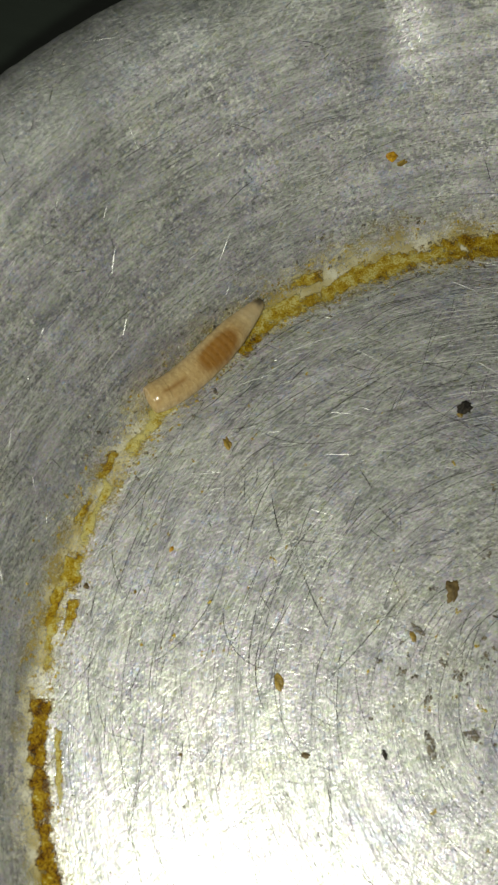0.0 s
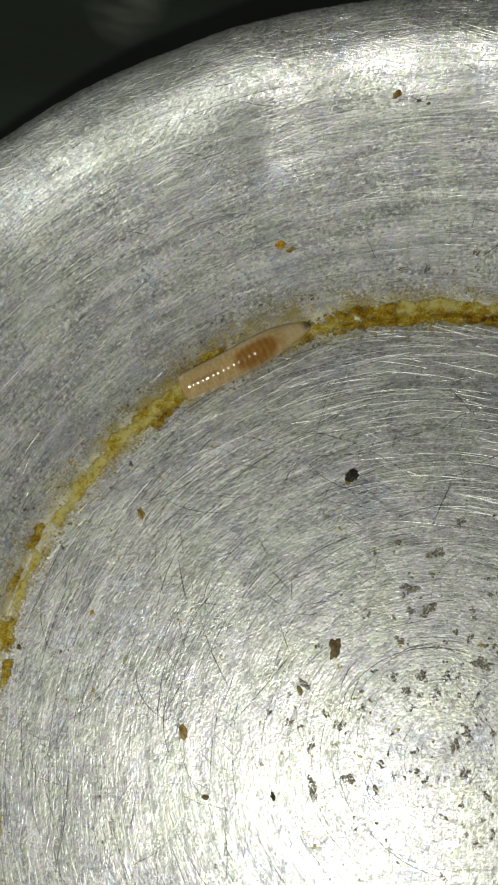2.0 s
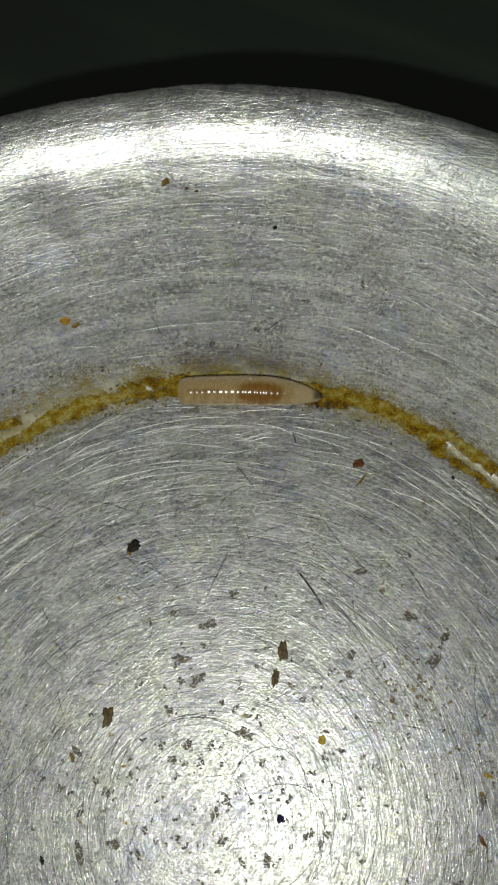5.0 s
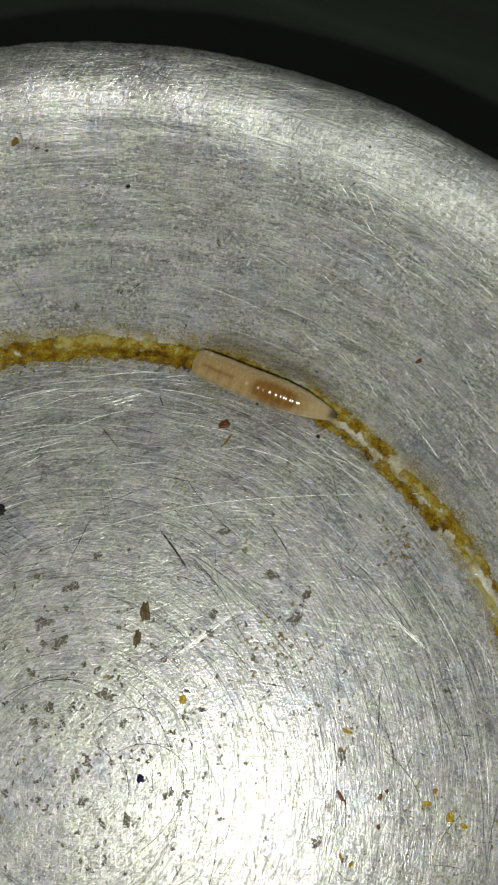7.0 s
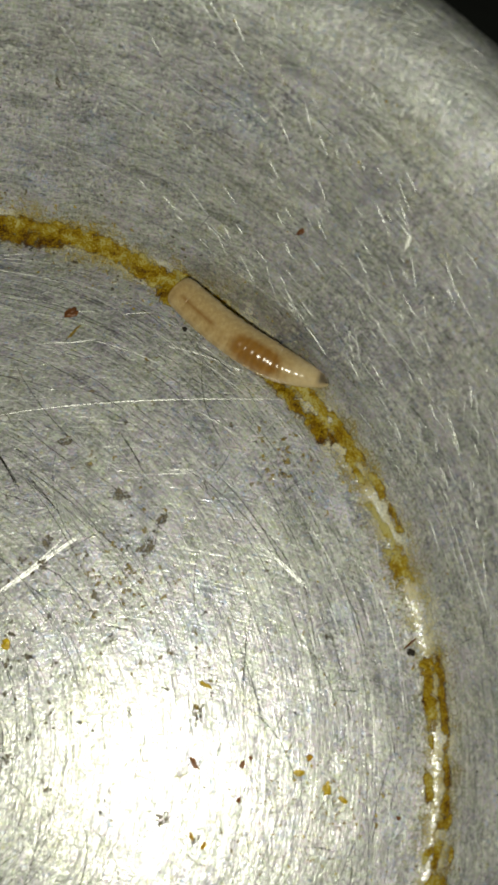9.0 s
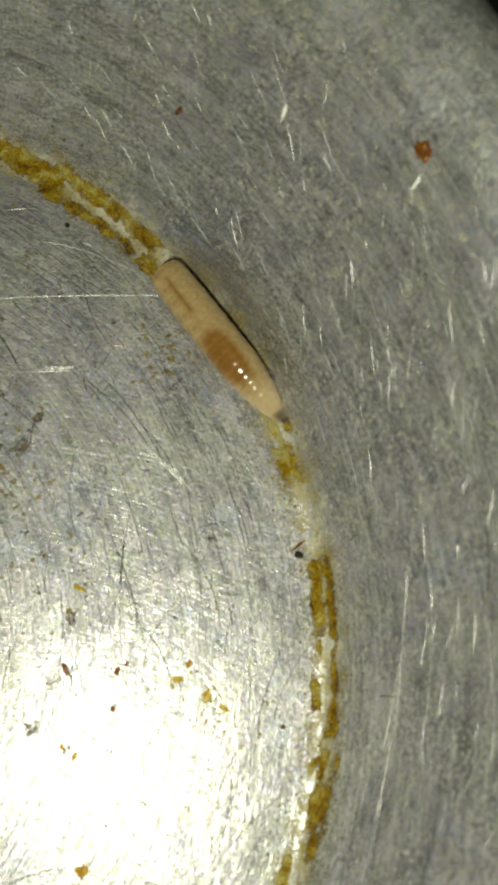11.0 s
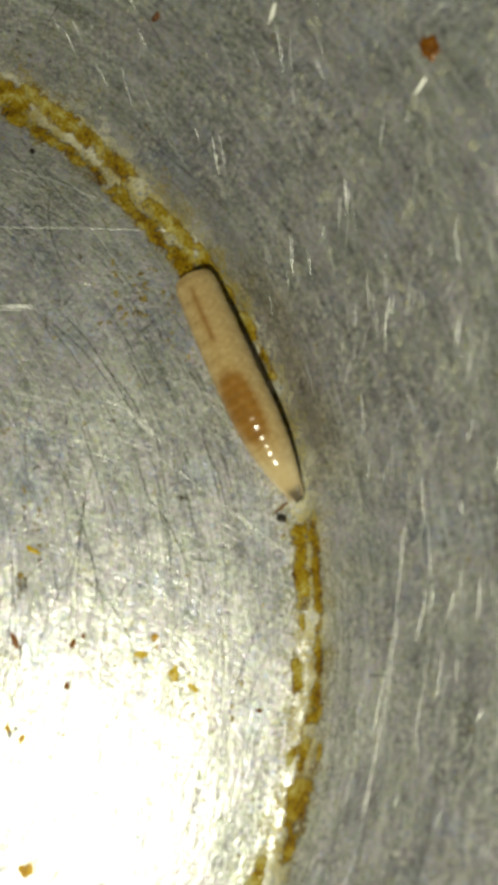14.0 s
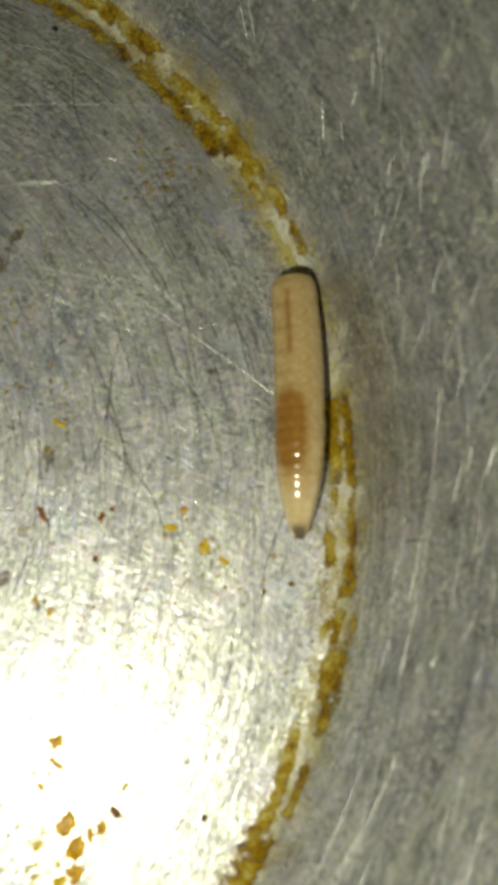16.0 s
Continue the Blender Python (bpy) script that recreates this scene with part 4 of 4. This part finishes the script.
# seconds, then the tail's, the middle's and the head's distance from the axis (mm) and angle (degrees)
CRAWL = [
    (0.0, 39.97, 141.7, 39.13, 133.6, 40.63, 123.4),
    (0.5, 40.15, 137.0, 39.42, 127.5, 41.39, 117.4),
    (1.0, 38.93, 133.5, 39.02, 125.0, 41.19, 114.8),
    (1.5, 39.04, 128.9, 38.82, 120.0, 40.42, 110.8),
    (2.0, 39.08, 123.0, 38.63, 113.9, 39.80, 103.9),
    (2.5, 38.58, 118.8, 38.67, 109.1, 39.95, 99.0),
    (3.0, 38.79, 113.7, 38.86, 104.0, 39.47, 94.8),
    (3.5, 38.24, 106.8, 38.48, 97.0, 40.08, 87.5),
    (4.0, 39.07, 101.5, 39.22, 91.3, 40.80, 81.3),
    (4.5, 38.57, 97.2, 38.79, 87.5, 39.73, 78.1),
    (7.0, 38.75, 72.1, 38.30, 61.8, 39.40, 51.8),
    (7.5, 38.76, 67.2, 38.62, 56.8, 40.68, 47.2),
    (8.0, 38.66, 63.6, 38.66, 53.4, 40.04, 44.6),
    (8.5, 39.35, 59.0, 38.18, 48.3, 39.85, 38.2),
    (9.0, 39.11, 55.3, 38.70, 45.0, 41.09, 36.4),
    (9.5, 39.15, 50.9, 38.78, 41.0, 39.14, 30.2),
    (10.0, 38.84, 45.9, 38.69, 35.9, 39.88, 26.9),
    (12.5, 39.29, 37.4, 38.69, 27.0, 39.33, 16.8),
    (13.0, 39.26, 34.7, 38.73, 24.6, 41.19, 16.9),
    (13.5, 38.79, 32.3, 38.44, 21.6, 39.62, 12.6),
    (13.8, 38.58, 32.2, 38.23, 21.8, 35.29, 11.5),
    (14.0, 38.45, 31.3, 38.01, 19.4, 39.45, 9.0),
    (14.5, 39.93, 29.2, 38.82, 18.2, 39.25, 8.8),
    (14.8, 39.45, 26.8, 38.94, 16.4, 41.74, 9.3),
    (15.0, 39.46, 25.6, 39.08, 15.2, 40.55, 9.0),
    (15.5, 39.51, 22.2, 38.22, 10.0, 37.86, 0.3),
    (16.0, 38.76, 17.7, 37.30, 5.7, 37.04, -4.8),
]


def spine(row, s):
    """The place of the body's axis at s (tail 0, head 1) for a row of CRAWL, in metres."""
    _, r0, a0, r1, a1, r2, a2 = row
    w0, w1, w2 = 2 * (s - 0.5) * (s - 1), 4 * s * (1 - s), 2 * s * (s - 0.5)
    r, a = r0 * w0 + r1 * w1 + r2 * w2, radians(a0 * w0 + a1 * w1 + a2 * w2)
    q = girth(s)
    z = 0.93 * q + 0.03 + 0.85 * max(0.0, r - (39.9 - 0.45 * q))
    return Vector((r * math.cos(a), r * math.sin(a), z)) * MM


def heading(row, s):
    d = spine(row, min(1, s + 0.04)) - spine(row, max(0, s - 0.04))
    return math.degrees(math.atan2(d.y, d.x)), -math.degrees(math.atan2(d.z, math.hypot(d.x, d.y)))


def crawl_poses():
    rows, parts_rows = [], [[] for _ in range(SEGMENTS)]
    for row in CRAWL:
        mid = spine(row, 0.5)
        base = pose(mid.x, mid.y, 0, 0, 0, heading(row, 0.5)[0])
        rows.append((row[0], base))
        back = base.inverted()
        for k in range(SEGMENTS):
            s = (k + 0.5) / SEGMENTS
            p = spine(row, s)
            yaw, dip = heading(row, s)
            parts_rows[k].append((row[0], back @ pose(p.x, p.y, p.z, 0, dip, yaw)))
    return rows, parts_rows


# ---- the phone's torch, which lights the bowl ----
TORCH_AT = (-13.5, -12.0, -4.0)


def disc(radius, z, hole=0.0, n=28):
    """A ring or disc of faces that look down."""
    verts, faces = [], []
    for k in range(n):
        a = 2 * math.pi * k / n
        verts += [Vector((math.cos(a) * q, math.sin(a) * q, z)) * MM for q in (hole, radius)]
        k2 = (k + 1) % n
        faces.append((2 * k, 2 * k2, 2 * k2 + 1, 2 * k + 1))
    return verts, faces


def build_torch():
    torch = tagged(new("phone_torch"), "small white phone torch switched on over the bowl", "torch")
    verts, faces, n = [], [], 28
    for q, z in ((1.75, 0.3), (1.9, -0.1), (2.4, -0.1), (2.6, 0.2), (2.6, 3.0), (0.1, 3.0)):
        verts += [Vector((q * math.cos(2 * math.pi * k / n), q * math.sin(2 * math.pi * k / n), z)) * MM for k in range(n)]
    for j in range(5):
        faces += [(j * n + k, j * n + (k + 1) % n, (j + 1) * n + (k + 1) % n, (j + 1) * n + k) for k in range(n)]
    part("bezel", mesh("bezel", verts, faces, SHELL), torch, "black bezel")
    part("light_window", mesh("light_window", *disc(1.7, 0.35, 0.01), TORCH), torch, "glowing white window")
    return torch


build_table()
bowl = build_bowl()
build_residue()
build_film()
build_scratches(random.Random(11))
build_specks(random.Random(23))
build_pits(bowl, random.Random(31))
crumb_rng = random.Random(5)
for row in CENTRE_CRUMBS + WEST_CRUMBS + EAST_CRUMBS + RING_CRUMBS + WALL_CRUMBS:
    crumb(*row, crumb_rng)
larva, body_rings = build_larva()
torch = build_torch()


def motions():
    rows, ring_rows = crawl_poses()
    walk(larva, rows)
    for ring, own in zip(body_rings, ring_rows):
        walk(ring, own)
    walk(torch, [(t, pose(x, y, z, rx, ry, rz) @ pose(TORCH_AT[0] * MM, TORCH_AT[1] * MM, TORCH_AT[2] * MM)) for t, x, y, z, rx, ry, rz in PATH])


motions()
